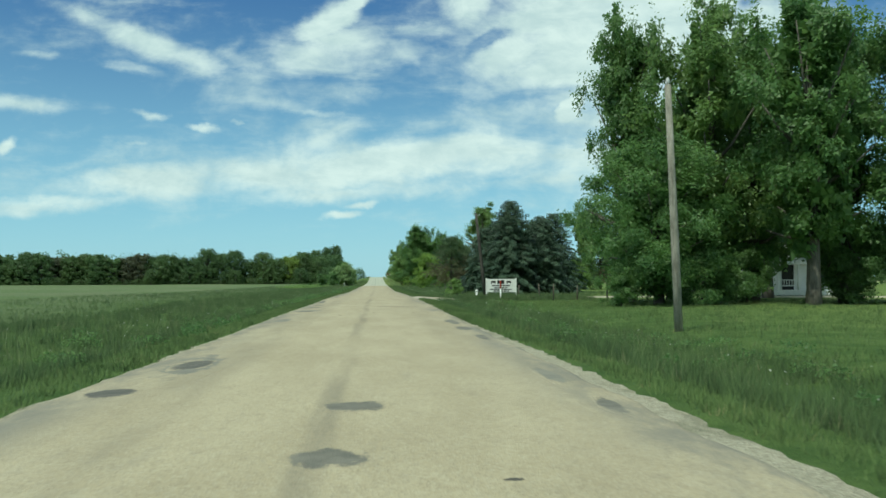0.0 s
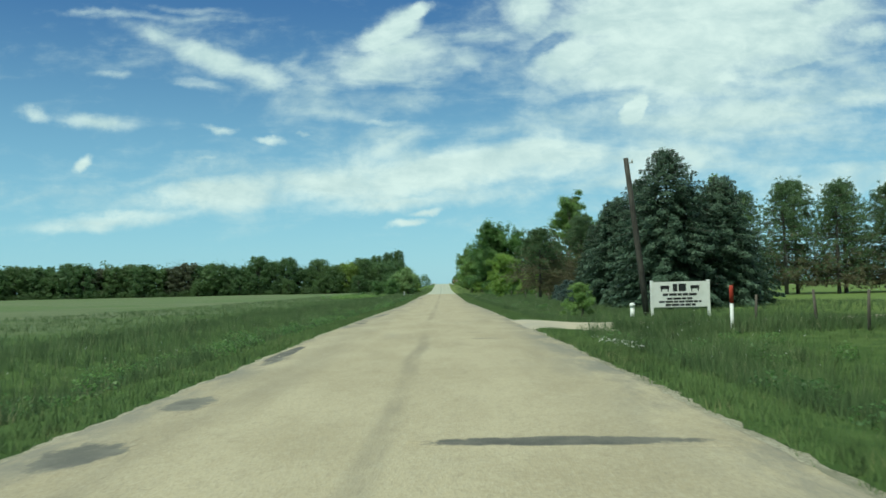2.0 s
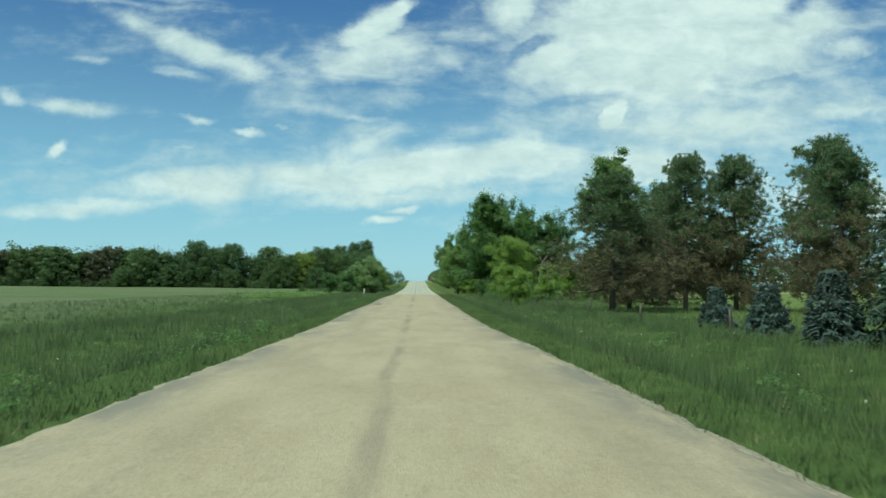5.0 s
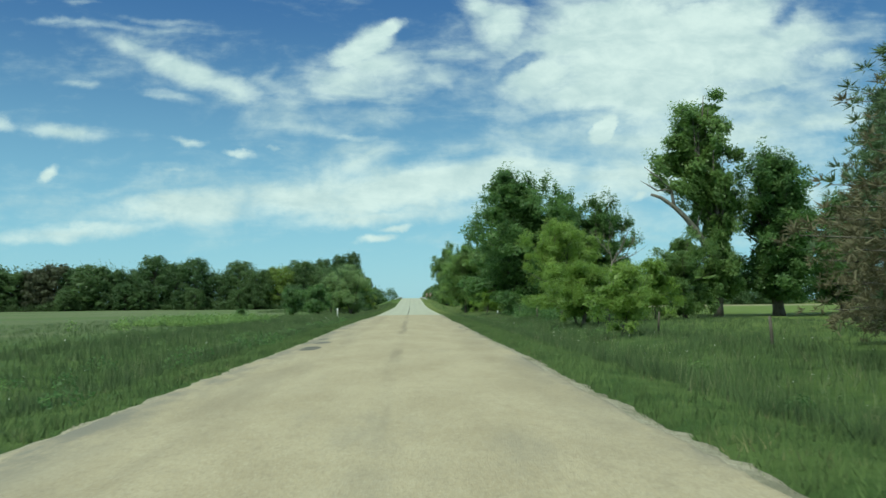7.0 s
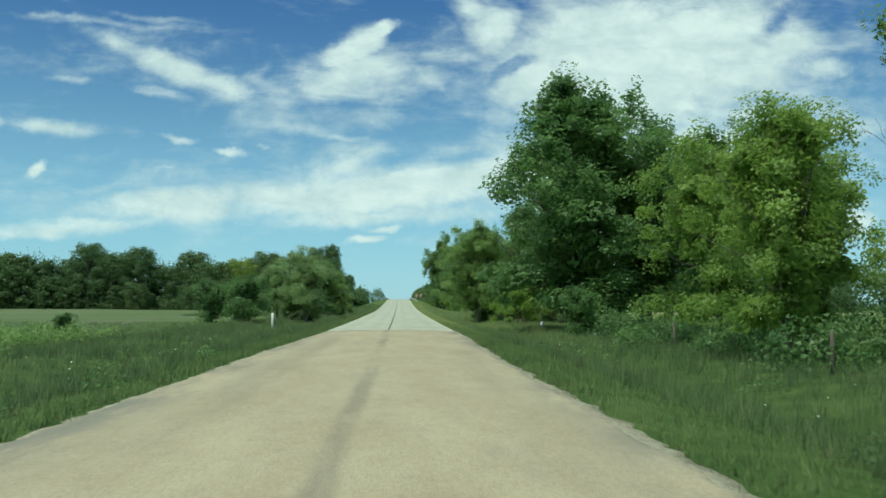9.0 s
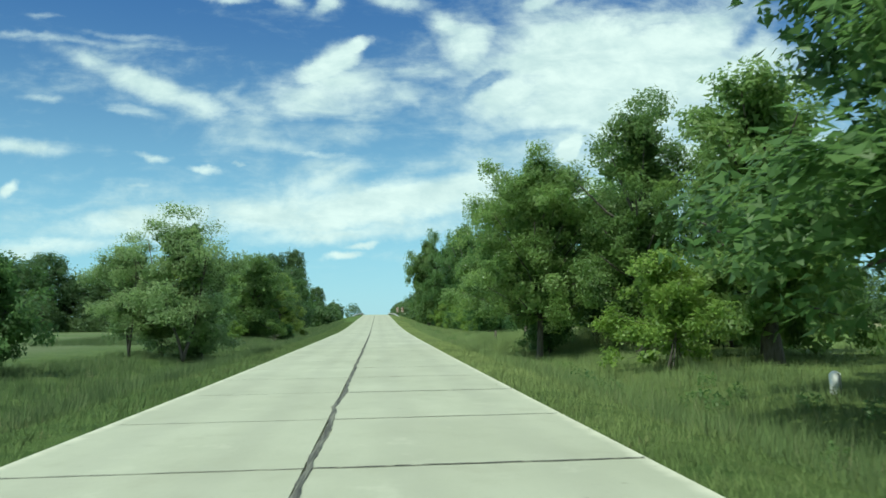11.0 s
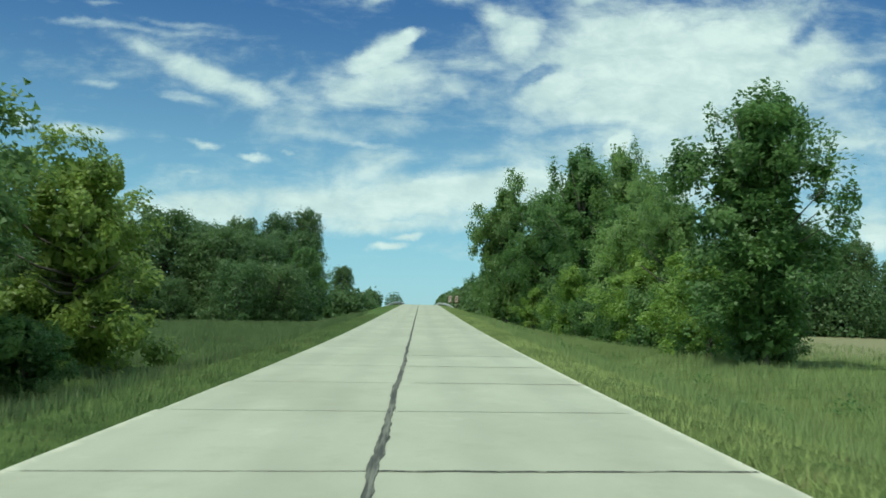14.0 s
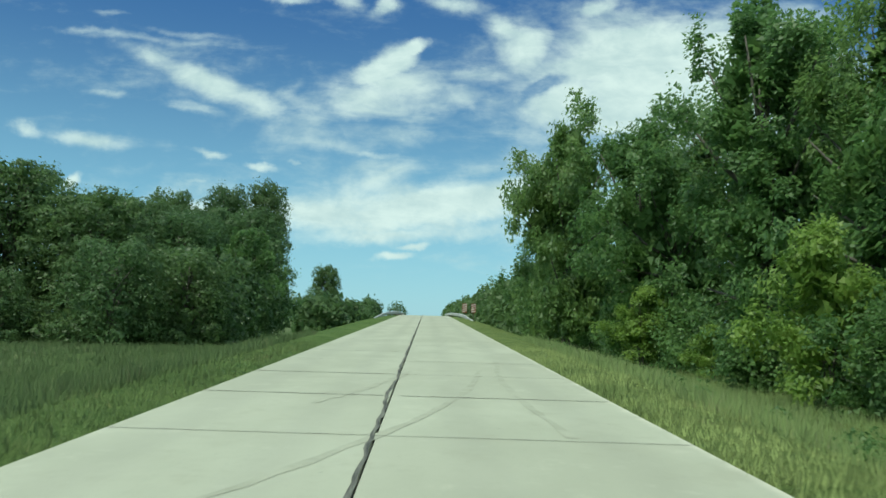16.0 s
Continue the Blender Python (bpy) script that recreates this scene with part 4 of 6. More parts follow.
def pine(seed, h, w, low=0.28, brown=0.42, tufts=18):
    """A pine: bare trunk, crooked boughs, tufts of needles; dead brown needles below, green above."""
    rng = np.random.default_rng(seed)
    bm = bmesh.new()
    tube(bm, [(0, 0, -0.2), (0.03, 0, h * 0.3), (0.1, 0.05, h * 0.65), (0.05, 0.1, h * 0.98)], [0.20, 0.17, 0.11, 0.02], 8)
    green, dead = [], []
    z = h * low * 0.55
    while z < h:
        f = (z - h * low * 0.55) / (h * (1 - low * 0.55))
        R = w / 2 * (math.sin(math.pi * (0.36 + 0.62 * f)) ** 0.8) * rng.uniform(0.8, 1.1) + 0.15
        for k in range(7):
            a = rng.uniform(0, math.tau)
            reach = R * rng.uniform(0.6, 1.0)
            tip = Vector((math.cos(a) * reach, math.sin(a) * reach, z + reach * (-0.12 + 0.42 * f)))
            tube(bm, [(0.05, 0, z), tuple(tip * 0.5 + Vector((0, 0, z * 0.5 - 0.06 * reach))), tuple(tip)], [0.05, 0.03, 0.01], 4, False)
            for q in range(tufts):
                g = rng.uniform(0.28, 1.05)
                spot = np.array([tip.x * g, tip.y * g, z + (tip.z - z) * g]) + rng.normal(size=3) * 0.22
                (dead if f < brown + rng.normal() * 0.16 else green).append(spot)
        z += 0.42
    made = []
    for spots, mat, name in ((green, PINE, "crown"), (dead, DEADPINE, "dead_foliage")):
        C = np.repeat(np.array(spots), 16, 0)
        d = unit(rng.normal(size=C.shape) * 0.75 + np.array([0, 0, 0.55]) + unit(C * np.array([1, 1, 0.0])) * 0.45)
        made.append(leaves(name, C + d * 0.17, unit(np.cross(d, rng.normal(size=C.shape))), np.full(len(C), 0.15) * rng.uniform(0.7, 1.2, len(C)), mat, rng, 0.16, d))
    trunk = bpy.data.meshes.new("trunk")
    bm.to_mesh(trunk), bm.free()
    trunk.materials.append(BARK)
    return trunk, *made


def plant(kind, meshes, x, y, scale, turn, label, category="tree", group="", sink=0.0):
    ob = thing(kind, x, y, None, label, category, group, turn=turn)
    ob.location.z -= sink
    ob.scale = scale if isinstance(scale, tuple) else (scale, scale, scale)
    names = ("trunk", "crown", "dead_foliage")
    for name, me in zip(names, meshes):
        part(name, me, None, ob)
    return ob


def remat(meshes, mat):
    """The same plant with other leaves."""
    crown = meshes[1].copy()
    crown.materials[0] = mat
    return (meshes[0], crown, *meshes[2:])


TALL = broadleaf(11, 14.0, 9.0, 1.2, 18, 457, 28, 0.170, MAPLE, clump=0.42, spires=True)
TALL_B = broadleaf(12, 14.0, 9.0, 2.4, 17, 440, 28, 0.170, DARKLEAF, clump=0.42, spires=True)
LOW = broadleaf(23, 14.0, 9.5, 0.4, 20, 492, 28, 0.170, DARKLEAF, clump=0.42, spires=True)
ROUND = broadleaf(13, 8.0, 8.0, 0.3, 16, 420, 26, 0.150, MAPLE, clump=0.36)
ROUND_B = broadleaf(14, 8.0, 7.5, 0.3, 16, 400, 26, 0.150, DARKLEAF, clump=0.36, spires=True)
FRESH = broadleaf(28, 7.9, 7.4, 1.6, 38, 1050, 66, 0.070, FRESHLEAF, clump=0.25, trunk_r=0.13, taper=0.50)
STUMPY = broadleaf(37, 3.9, 4.8, 1.0, 15, 430, 40, 0.074, LIGHTLEAF, clump=0.24, trunk_r=0.12)
LIMBY = broadleaf(36, 9.6, 6.4, 1.5, 15, 520, 40, 0.090, MAPLE, clump=0.30, trunk_r=0.22)
PASTURE = broadleaf(35, 13.4, 8.0, 1.5, 20, 900, 28, 0.165, DARKLEAF, clump=0.40, trunk_r=0.36, spires=True)
NEAR_MAPLE = broadleaf(30, 8.0, 8.0, 0.3, 22, 700, 34, 0.105, DARKLEAF, clump=0.34)
POINTED = broadleaf(42, 7.2, 6.6, 0.2, 22, 620, 30, 0.115, MAPLE, clump=0.30, trunk_r=0.15, taper=0.55)
OPEN = broadleaf(15, 9.5, 6.5, 0.9, 14, 370, 26, 0.140, MIDLEAF, clump=0.34)
AIRY = broadleaf(24, 9.0, 6.6, 0.4, 14, 340, 26, 0.112, LIGHTLEAF, clump=0.34, trunk_r=0.13)
ELM = broadleaf(26, 9.1, 5.2, 0.3, 22, 700, 28, 0.125, DARKLEAF, clump=0.30, trunk_r=0.14, taper=-0.8, spires=True)
GREAT = broadleaf(25, 13.6, 10.0, 0.7, 24, 1000, 28, 0.165, DARKLEAF, clump=0.42, trunk_r=0.30, spires=True)
BUSH = broadleaf(16, 4.0, 4.6, 0.10, 11, 205, 21, 0.112, LIGHTLEAF, clump=0.26, stems=4, trunk_r=0.07)
SHRUBTREE = broadleaf(33, 6.2, 5.2, 0.8, 14, 380, 36, 0.078, LIGHTLEAF, clump=0.26, stems=3, trunk_r=0.08)
BUSH_B = broadleaf(17, 3.6, 4.8, 0.08, 12, 205, 21, 0.112, DARKLEAF, clump=0.26, stems=4, trunk_r=0.07)
WILLOW = broadleaf(41, 6.3, 5.4, 1.0, 15, 380, 34, 0.082, WILLOWLEAF, clump=0.28, stems=2, trunk_r=0.10)
WOOD_A = woodland(19, 11.5, 8.5, 52, 300, 0.112, WOODS)
WOOD_B = woodland(20, 12.5, 8.0, 56, 290, 0.112, WOODS)
WOOD_FAR = woodland(29, 12.0, 9.0, 44, 150, 0.21, WOODS)
WOOD_C = woodland(21, 6.0, 6.5, 34, 240, 0.085, WOODS)
COTTON = broadleaf(22, 17.5, 7.4, 1.6, 20, 820, 28, 0.195, MAPLE, clump=0.45, trunk_r=0.34)
SPRUCE_A, SPRUCE_B = conifer(31, 8.8, 7.8, SPRUCE, 0.17, 0.15, 0.42, 0.60), conifer(32, 7.3, 6.6, SPRUCE, 0.17, 0.15, 0.40, 0.62)
SMALL_SPRUCE = conifer(33, 2.2, 1.9, BLUESPRUCE, 0.20, 0.10, 0.22)
LAWN_PINE = pine(43, 11.2, 7.6, 0.20, 0.22, 9)
PINE_A, PINE_B = pine(41, 11.2, 8.6, 0.32, 0.40), pine(42, 9.6, 7.4, 0.17, 0.48)

BIG = "tall leafy deciduous tree with dense green crown"
SHRUB = "light green leafy shrub growing in roadside grass"
DARK = "dark green rounded deciduous tree"
HEDGE = "dense green hedgerow tree beside the road"

# farm trees round the house
plant("tree", LOW, 15.2, 52.5, (0.72, 0.72, 1.25), 20, BIG, group="farmyard trees")
plant("tree", NEAR_MAPLE, 15.0, 46.5, (1.16, 1.20, 1.15), 100, "broad leafy maple with branches down to the grass", group="farmyard trees")
plant("tree", TALL, 19.2, 50.5, (1.0, 1.0, 1.28), 140, BIG, group="farmyard trees")
plant("tree", TALL_B, 23.0, 45.5, (1.0, 1.0, 1.2), 250, BIG, group="farmyard trees")
plant("tree", LOW, 26.3, 48.5, (0.80, 0.80, 1.15), 75, BIG, group="farmyard trees")
plant("tree", TALL_B, 23.2, 53.5, (0.95, 0.95, 1.22), 30, BIG, group="farmyard trees")
plant("tree", TALL, 27.5, 61.0, (1.0, 1.0, 1.25), 95, BIG, group="farmyard trees")
plant("tree", LOW, 29.6, 46.5, (1.0, 1.0, 1.15), 200, BIG, group="farmyard trees")
plant("tree", LOW, 35.5, 53.0, (1.05, 1.05, 1.1), 300, BIG, group="farmyard trees")
plant("tree", TALL, 25.0, 70.0, (1.1, 1.1, 1.2), 20, BIG, group="farmyard trees")
for x, y, s, turn in ((21.3, 50.2, 0.95, 0), (18.2, 46.5, 0.8, 90), (25.6, 47.0, 0.85, 160), (29.5, 43.8, 0.9, 250), (12.2, 44.2, 0.5, 30), (15.8, 45.6, 0.75, 210)):
    plant("shrub", BUSH_B, x, y, s, turn, "dark leafy shrub under the farmyard trees", "shrub", "farmyard shrubs")

# spruces behind the sign
for meshes, x, y, s, turn in ((SPRUCE_A, 12.4, 82.0, (1.02, 1.02, 1.00), 10), (SPRUCE_B, 10.8, 89.0, (0.85, 0.85, 0.92), 80), (SPRUCE_B, 15.8, 83.5, 0.98, 40), (SPRUCE_A, 13.8, 94.5, 0.98, 150),
                              (SPRUCE_A, 13.4, 100.0, (0.80, 0.80, 0.92), 220), (SPRUCE_B, 12.6, 106.0, (0.72, 0.72, 0.88), 300), (SPRUCE_A, 18.2, 91.0, 0.95, 260), (SPRUCE_A, 18.5, 100.0, 1.0, 20)):
    plant("spruce_tree", meshes, x, y, s, turn, "dense dark blue-green spruce with drooping boughs", "spruce", "spruces in a row")
for x, y, s, turn in ((10.9, 117.8, 0.72, 0), (10.8, 112.6, 0.76, 50), (10.4, 107.5, 0.90, 100), (9.8, 101.0, 0.82, 160), (11.6, 115.2, 0.66, 10)):
    plant("small_spruce", SMALL_SPRUCE, x, y, s, turn, "young silvery blue spruce standing in grass", "spruce", "young spruces")
plant("shrub", remat(BUSH, MIDLEAF), 6.8, 77.4, (0.44, 0.44, 0.41), 30, SHRUB, "shrub", "roadside shrubs")

# pines with browned lower boughs
for meshes, x, y, s, turn in ((PINE_A, 11.4, 137.6, (0.96, 0.96, 0.72), 0), (PINE_A, 17.0, 141.6, (0.80, 0.80, 0.88), 60), (PINE_B, 20.6, 142.5, (0.90, 0.90, 1.02), 130), (PINE_B, 14.2, 145.0, (0.80, 0.80, 0.70), 210),
                              (PINE_B, 20.2, 157.5, 1.0, 280), (PINE_A, 25.0, 139.0, 0.95, 100), (PINE_B, 23.5, 134.0, 0.95, 180)):
    plant("pine_tree", meshes, x, y, s, turn, "pine with green top and dead brown lower boughs", "pine", "browning pines")

# pines and a leafy tree across the farm lawn
for k, (x, y, sx, sz) in enumerate(((33.8, 133, 1.10, 1.00), (36.6, 128, 1.05, 1.06), (39.4, 132, 1.10, 1.10), (42.2, 128, 1.05, 1.03), (45.2, 133, 1.15, 1.10), (48.2, 129, 1.10, 1.02), (51.4, 133, 1.15, 1.10), (55.0, 129, 1.10, 1.04), (59.0, 133, 1.15, 1.08), (63.5, 130, 1.15, 1.02))):
    plant("pine_tree", LAWN_PINE, x, y, (sx, sx, sz), 71 * k, "dark green pine on the mown farm lawn", "pine", "lawn pines")
plant("tree", remat(ROUND, MAPLE), 30.5, 130.0, (0.80, 0.80, 1.55), 40, "rounded leafy tree on the farm lawn", group="farmyard trees")


def bare_branch(bm, start, way, length, r, depth, rng):
    """A dead branch that forks into thinner crooked ones."""
    p, way = Vector(start), Vector(way).normalized()
    mid = p + way * length * 0.5 + Vector((rng.uniform(-1, 1), rng.uniform(-1, 1), rng.uniform(-0.5, 0.5))) * length * 0.10
    end = p + way * length
    tube(bm, [p, mid, end], [r, r * 0.82, r * 0.62], 5, False)
    if depth:
        for k in range(2 if depth > 1 else 3):
            turn = Vector((rng.uniform(-1, 1), rng.uniform(-1, 1), rng.uniform(-0.6, 0.8))) * 0.75
            bare_branch(bm, end if k == 0 else mid, way + turn, length * rng.uniform(0.6, 0.85), r * 0.6, depth - 1, rng)


# pasture trees with the dead limb
for me in COTTON:
    for q in me.vertices:
        f = ease(7.5, 12.0, q.co.z)
        q.co.x = q.co.x * (0.60 + 0.50 * f) + 0.2 - 1.6 * f if q.co.z > 3.0 else q.co.x
cotton = plant("tree", COTTON, 24.5, 192.5, (1.0, 1.0, 1.07), 0, "tall cottonwood with a bare dead limb", group="pasture trees")
bm = bmesh.new()
tube(bm, [(0.1, -0.2, 3.0), (-0.7, -0.5, 4.9), (-1.9, -0.8, 6.5), (-2.8, -0.9, 7.5), (-3.7, -0.9, 8.3), (-4.7, -0.9, 8.95), (-5.5, -0.9, 9.2)], [0.24, 0.24, 0.23, 0.20, 0.17, 0.13, 0.09], 8)
tube(bm, [(-3.6, -0.9, 8.2), (-3.75, -0.9, 8.9), (-3.85, -0.9, 9.5), (-4.5, -0.8, 10.2), (-5.2, -0.8, 10.7), (-5.95, -0.7, 11.3)], [0.15, 0.13, 0.11, 0.09, 0.06, 0.02], 6)
tube(bm, [(-3.82, -0.9, 9.4), (-4.4, -1.0, 9.55), (-5.0, -1.0, 9.45), (-5.6, -1.0, 9.8), (-6.4, -1.1, 10.2)], [0.09, 0.08, 0.065, 0.045, 0.015], 6)
tube(bm, [(-1.9, -0.8, 6.5), (-1.6, -0.6, 7.4), (-1.2, -0.5, 8.2)], [0.06, 0.045, 0.015], 5)
limb_rng = random.Random(4)
for start, way in (((-4.5, -0.8, 10.2), (-0.6, 0.1, 0.7)), ((-5.0, -1.0, 9.5), (-1, -0.2, 0.5)), ((-3.85, -0.9, 9.5), (0.4, 0, 0.8)), ((-5.2, -0.8, 10.7), (-0.2, 0.2, 0.8))):
    bare_branch(bm, start, way, 0.45, 0.025, 2, limb_rng)
part("dead_limb", bm, DEADWOOD, cotton, "bare grey dead limb")
plant("tree", PASTURE, 29.9, 193.5, (1.24, 1.2, 1.0), 100, "dark rounded pasture tree with short trunk", group="pasture trees")
plant("tree", ROUND, 20.4, 188.0, (0.72, 0.72, 0.80), 220, "small leafy pasture tree", group="pasture trees")
plant("tree", PASTURE, 37.0, 197.0, (0.95, 0.95, 0.75), 10, "dark rounded pasture tree with short trunk", group="pasture trees")

# big maple by the road, light shrubs in front of it
plant("tree", GREAT, 10.1, 208.0, (1.24, 1.15, 1.0), 100, "big dark maple spreading towards the road", group="roadside trees")
plant("tree", remat(TALL, DARKLEAF), 14.8, 212.0, (1.05, 1.05, 0.90), 160, DARK, group="roadside trees")
plant("tree", remat(TALL, DARKLEAF), 18.6, 209.0, (0.85, 0.85, 0.83), 250, DARK, group="roadside trees")
for x, y, s, turn, m in ((9.8, 181.5, 1.05, 0, SHRUBTREE), (11.8, 184.5, 0.98, 80, SHRUBTREE), (11.0, 190.0, 1.10, 20, SHRUBTREE), (8.8, 169.5, 0.62, 210, BUSH),
                         (7.9, 155.5, 0.62, 310, BUSH), (16.8, 183.0, 0.95, 140, BUSH), (8.6, 201.0, 0.62, 100, BUSH_B), (13.4, 177.0, 0.85, 10, BUSH)):
    plant("shrub", m, x, y, (s, s, s * 1.05), turn, SHRUB, "shrub", "roadside shrubs")
plant("shrub", STUMPY, 8.6, 167.0, (0.92, 0.92, 0.82), 60, "light green leafy shrub on a short trunk", "shrub", "roadside shrubs")
bm = bmesh.new()
dead_tree = thing("dead_tree", 12.8, 180.0, None, "bare grey dead tree among green shrubs", "tree")
dead_tree.scale = (0.90, 0.90, 0.98)
tube(bm, [(0, 0, -0.1), (0.1, 0, 2.2), (0.4, 0.1, 4.0)], [0.11, 0.09, 0.065], 6)
dead_rng = random.Random(21)
for way in ((0.8, 0.1, 1.1), (-0.3, 0.1, 1.2), (0.5, -0.5, 0.8), (1.1, 0.3, 0.5)):
    bare_branch(bm, (0.4, 0.1, 3.9), way, 1.2, 0.045, 4, dead_rng)
part("trunk", bm, DEADWOOD, dead_tree)

# right hedgerow past the maple
for m, x, y, s, turn, label in (
        (FRESH, 6.5, 232.1, (1.0, 1.0, 1.0), 0, "open leafy tree with pale painted leaf glints"), (LIMBY, 10.0, 229.7, (1.0, 1.0, 1.0), 120, "open leafy tree with thin upper crown"),
        (remat(ROUND, MIDLEAF), 13.8, 227.5, (0.95, 0.95, 1.15), 60, BIG), (OPEN, 11.8, 222.5, (1.0, 1.0, 0.93), 200, BIG), (remat(LIMBY, DARKLEAF), 10.2, 237.2, (1.0, 1.0, 0.78), 140, DARK), (AIRY, 12.0, 242.5, (1.25, 1.25, 0.95), 300, BIG),
        (ROUND, 15.8, 236.0, (0.9, 0.9, 1.1), 30, BIG), (TALL, 20.5, 226.0, (0.85, 0.85, 0.8), 90, BIG), (AIRY, 13.4, 246.5, (1.0, 1.0, 0.9), 270, BIG),
        (ELM, 10.8, 282.3, (1.0, 1.0, 0.97), 10, "dark elm with feathery upright branches")):
    plant("tree", m, x, y, s, turn, label, group="roadside trees")
# pale flecks set on the crown imitate light caught by leaf tips
glint_rng = np.random.default_rng(61)
for ob in [o for o in bpy.data.objects if o.parent is None and o.location.y > 228 and o.location.y < 235 and 5 < o.location.x < 10 and o.name.startswith("tree")]:
    crown = [k for k in ob.children if k.name.startswith("crown")][0]
    co = np.zeros(3 * len(crown.data.vertices), dtype=np.float32)
    crown.data.vertices.foreach_get("co", co)
    co = co.reshape(-1, 3)
    spots = np.repeat(co[glint_rng.choice(len(co), 170)], 7, 0) + glint_rng.normal(size=(1190, 3)) * 0.05
    part("blossom", leaves("blossom", spots + np.array([0, 0, 0.10]), unit(glint_rng.normal(size=spots.shape)), np.full(1190, 0.018), FLOWERS_AND_GLINTS, glint_rng, 0.8), None, ob, "small pale flecks painted as sunlit leaf tips")
for m, x, y, s, turn in ((BUSH, 8.2, 221.5, 0.80, 40), (BUSH, 9.8, 225.0, 0.75, 130), (BUSH, 12.5, 249.0, 0.7, 200), (BUSH_B, 7.4, 235.0, 0.7, 10),
                 (BUSH, 10.6, 287.5, 0.9, 60), (BUSH, 11.6, 292.5, 1.05, 130), (BUSH, 10.8, 298.0, 0.9, 220), (BUSH, 12.0, 302.0, 1.25, 300), (BUSH_B, 10.8, 312.0, 0.8, 20),
                         (BUSH, 10.3, 315.0, (0.90, 0.90, 1.15), 80), (BUSH_B, 10.2, 320.0, 0.6, 170), (BUSH, 10.0, 333.0, 0.9, 250), (BUSH_B, 11.4, 315.5, 0.5, 50), (BUSH_B, 11.6, 283.4, 0.5, 140), (BUSH, 10.9, 326.0, 0.5, 90)):
    plant("shrub", m, x, y, s, turn, SHRUB if m is BUSH else "dark green leafy shrub at the wood's edge", "shrub", "roadside shrubs")
for m, x, y, s, turn in ((remat(ROUND, MAPLE), 12.2, 297.5, (0.62, 0.62, 0.95), 70), (remat(ROUND, MIDLEAF), 12.7, 303.5, (0.62, 0.62, 1.14), 130), (remat(ROUND, MIDLEAF), 13.8, 310.0, (0.85, 0.85, 1.08), 200),
                         (TALL_B, 13.0, 326.0, (0.98, 0.98, 1.06), 250), (ROUND_B, 14.2, 318.0, (1.1, 1.1, 1.2), 300), (ROUND_B, 11.8, 335.0, (1.1, 1.1, 1.3), 90),
                         (TALL_B, 11.9, 341.0, (0.85, 0.85, 0.98), 140), (ROUND, 8.8, 348.5, (1.12, 1.12, 1.92), 210), (TALL, 17.8, 331.0, (0.9, 0.9, 1.15), 300), (TALL, 14.4, 337.5, (0.85, 0.85, 0.95), 60), (ROUND_B, 12.0, 357.0, (1.1, 1.1, 1.3), 280),
                         (ROUND_B, 10.6, 368.0, 1.1, 60), (TALL, 15.4, 321.0, (0.80, 0.80, 0.98), 20), (remat(ROUND, MIDLEAF), 12.2, 304.0, (0.72, 0.72, 0.85), 320)):
    plant("tree", m, x, y, s, turn, HEDGE, group="roadside trees")
# trees across the right meadow
for k, (x, y, sx, sz) in enumerate(((35.5, 338, 1.1, 0.92), (41.5, 339, 0.7, 0.76), (48, 340, 0.9, 0.70), (55, 338, 0.9, 0.66), (62, 341, 1.1, 0.76), (71, 340, 1.0, 0.70), (80, 342, 1.1, 0.85), (30, 343, 0.9, 0.78), (24, 350, 0.9, 0.55), (90, 341, 1, 0.8))):
    plant("tree", (WOOD_A, WOOD_B)[k % 2], x, y, (sx, sx, sz), 53 * k, "green tree at the far side of the meadow", group="meadow trees")

# left side
plant("shrub", BUSH_B, -10.8, 222.5, (0.9, 0.9, 0.95), 20, "dark green leafy shrub beside a marker post", "shrub", "roadside shrubs")
plant("shrub", BUSH_B, -14.0, 226.0, (0.8, 0.8, 0.9), 120, "dark green leafy shrub beside a marker post", "shrub", "roadside shrubs")
plant("willow_tree", WILLOW, -7.9, 234.0, (1.0, 1.0, 0.97), 0, "airy pale green willow with fine leaves", "willow")
plant("willow_tree", WILLOW, -10.4, 235.5, (0.75, 0.75, 0.80), 140, "airy pale green willow with fine leaves", "willow")
plant("shrub", remat(BUSH, WILLOWLEAF), -9.3, 236.5, (0.85, 0.85, 0.80), 160, "pale leafy shrub under the willow", "shrub", "roadside shrubs")
plant("shrub", remat(BUSH_B, WILLOWLEAF), -7.6, 236.0, (0.85, 0.85, 0.80), 60, "dark green leafy shrub under the willow", "shrub", "roadside shrubs")
for m, x, y, s, turn, label in (
        (POINTED, -9.7, 268.5, (0.95, 0.95, 0.93), 30, "dark green pointed hedgerow tree"), (remat(ROUND, YELLOWLEAF), -8.5, 275.3, (0.62, 0.62, 0.68), 100, "yellow-green leafy hedgerow tree"),
        (ROUND_B, -11.8, 271.5, (0.6, 0.6, 0.55), 200, "dark leafy hedgerow tree"), (remat(ROUND, YELLOWLEAF), -11.6, 275.5, (0.62, 0.62, 0.68), 290, "yellow-green leafy hedgerow tree")):
    plant("tree", m, x, y, s, turn, label, group="left hedgerow trees")
for m, x, y, s, turn in ((BUSH_B, -11.6, 265.0, 0.42, 0), (BUSH, -13.7, 262.5, 0.40, 45), (BUSH, -10.4, 263.5, 0.36, 90), (BUSH_B, -7.6, 271.0, 0.42, 180), (BUSH, -8.4, 275.0, 0.35, 300)):
    plant("shrub", m, x, y, s, turn, SHRUB if m is BUSH else "dark green leafy shrub in the hedgerow", "shrub", "roadside shrubs")

YELLOW_WOOD, BROWN_WOOD = remat(WOOD_A, YELLOWLEAF), remat(WOOD_FAR, BROWNWOODS)
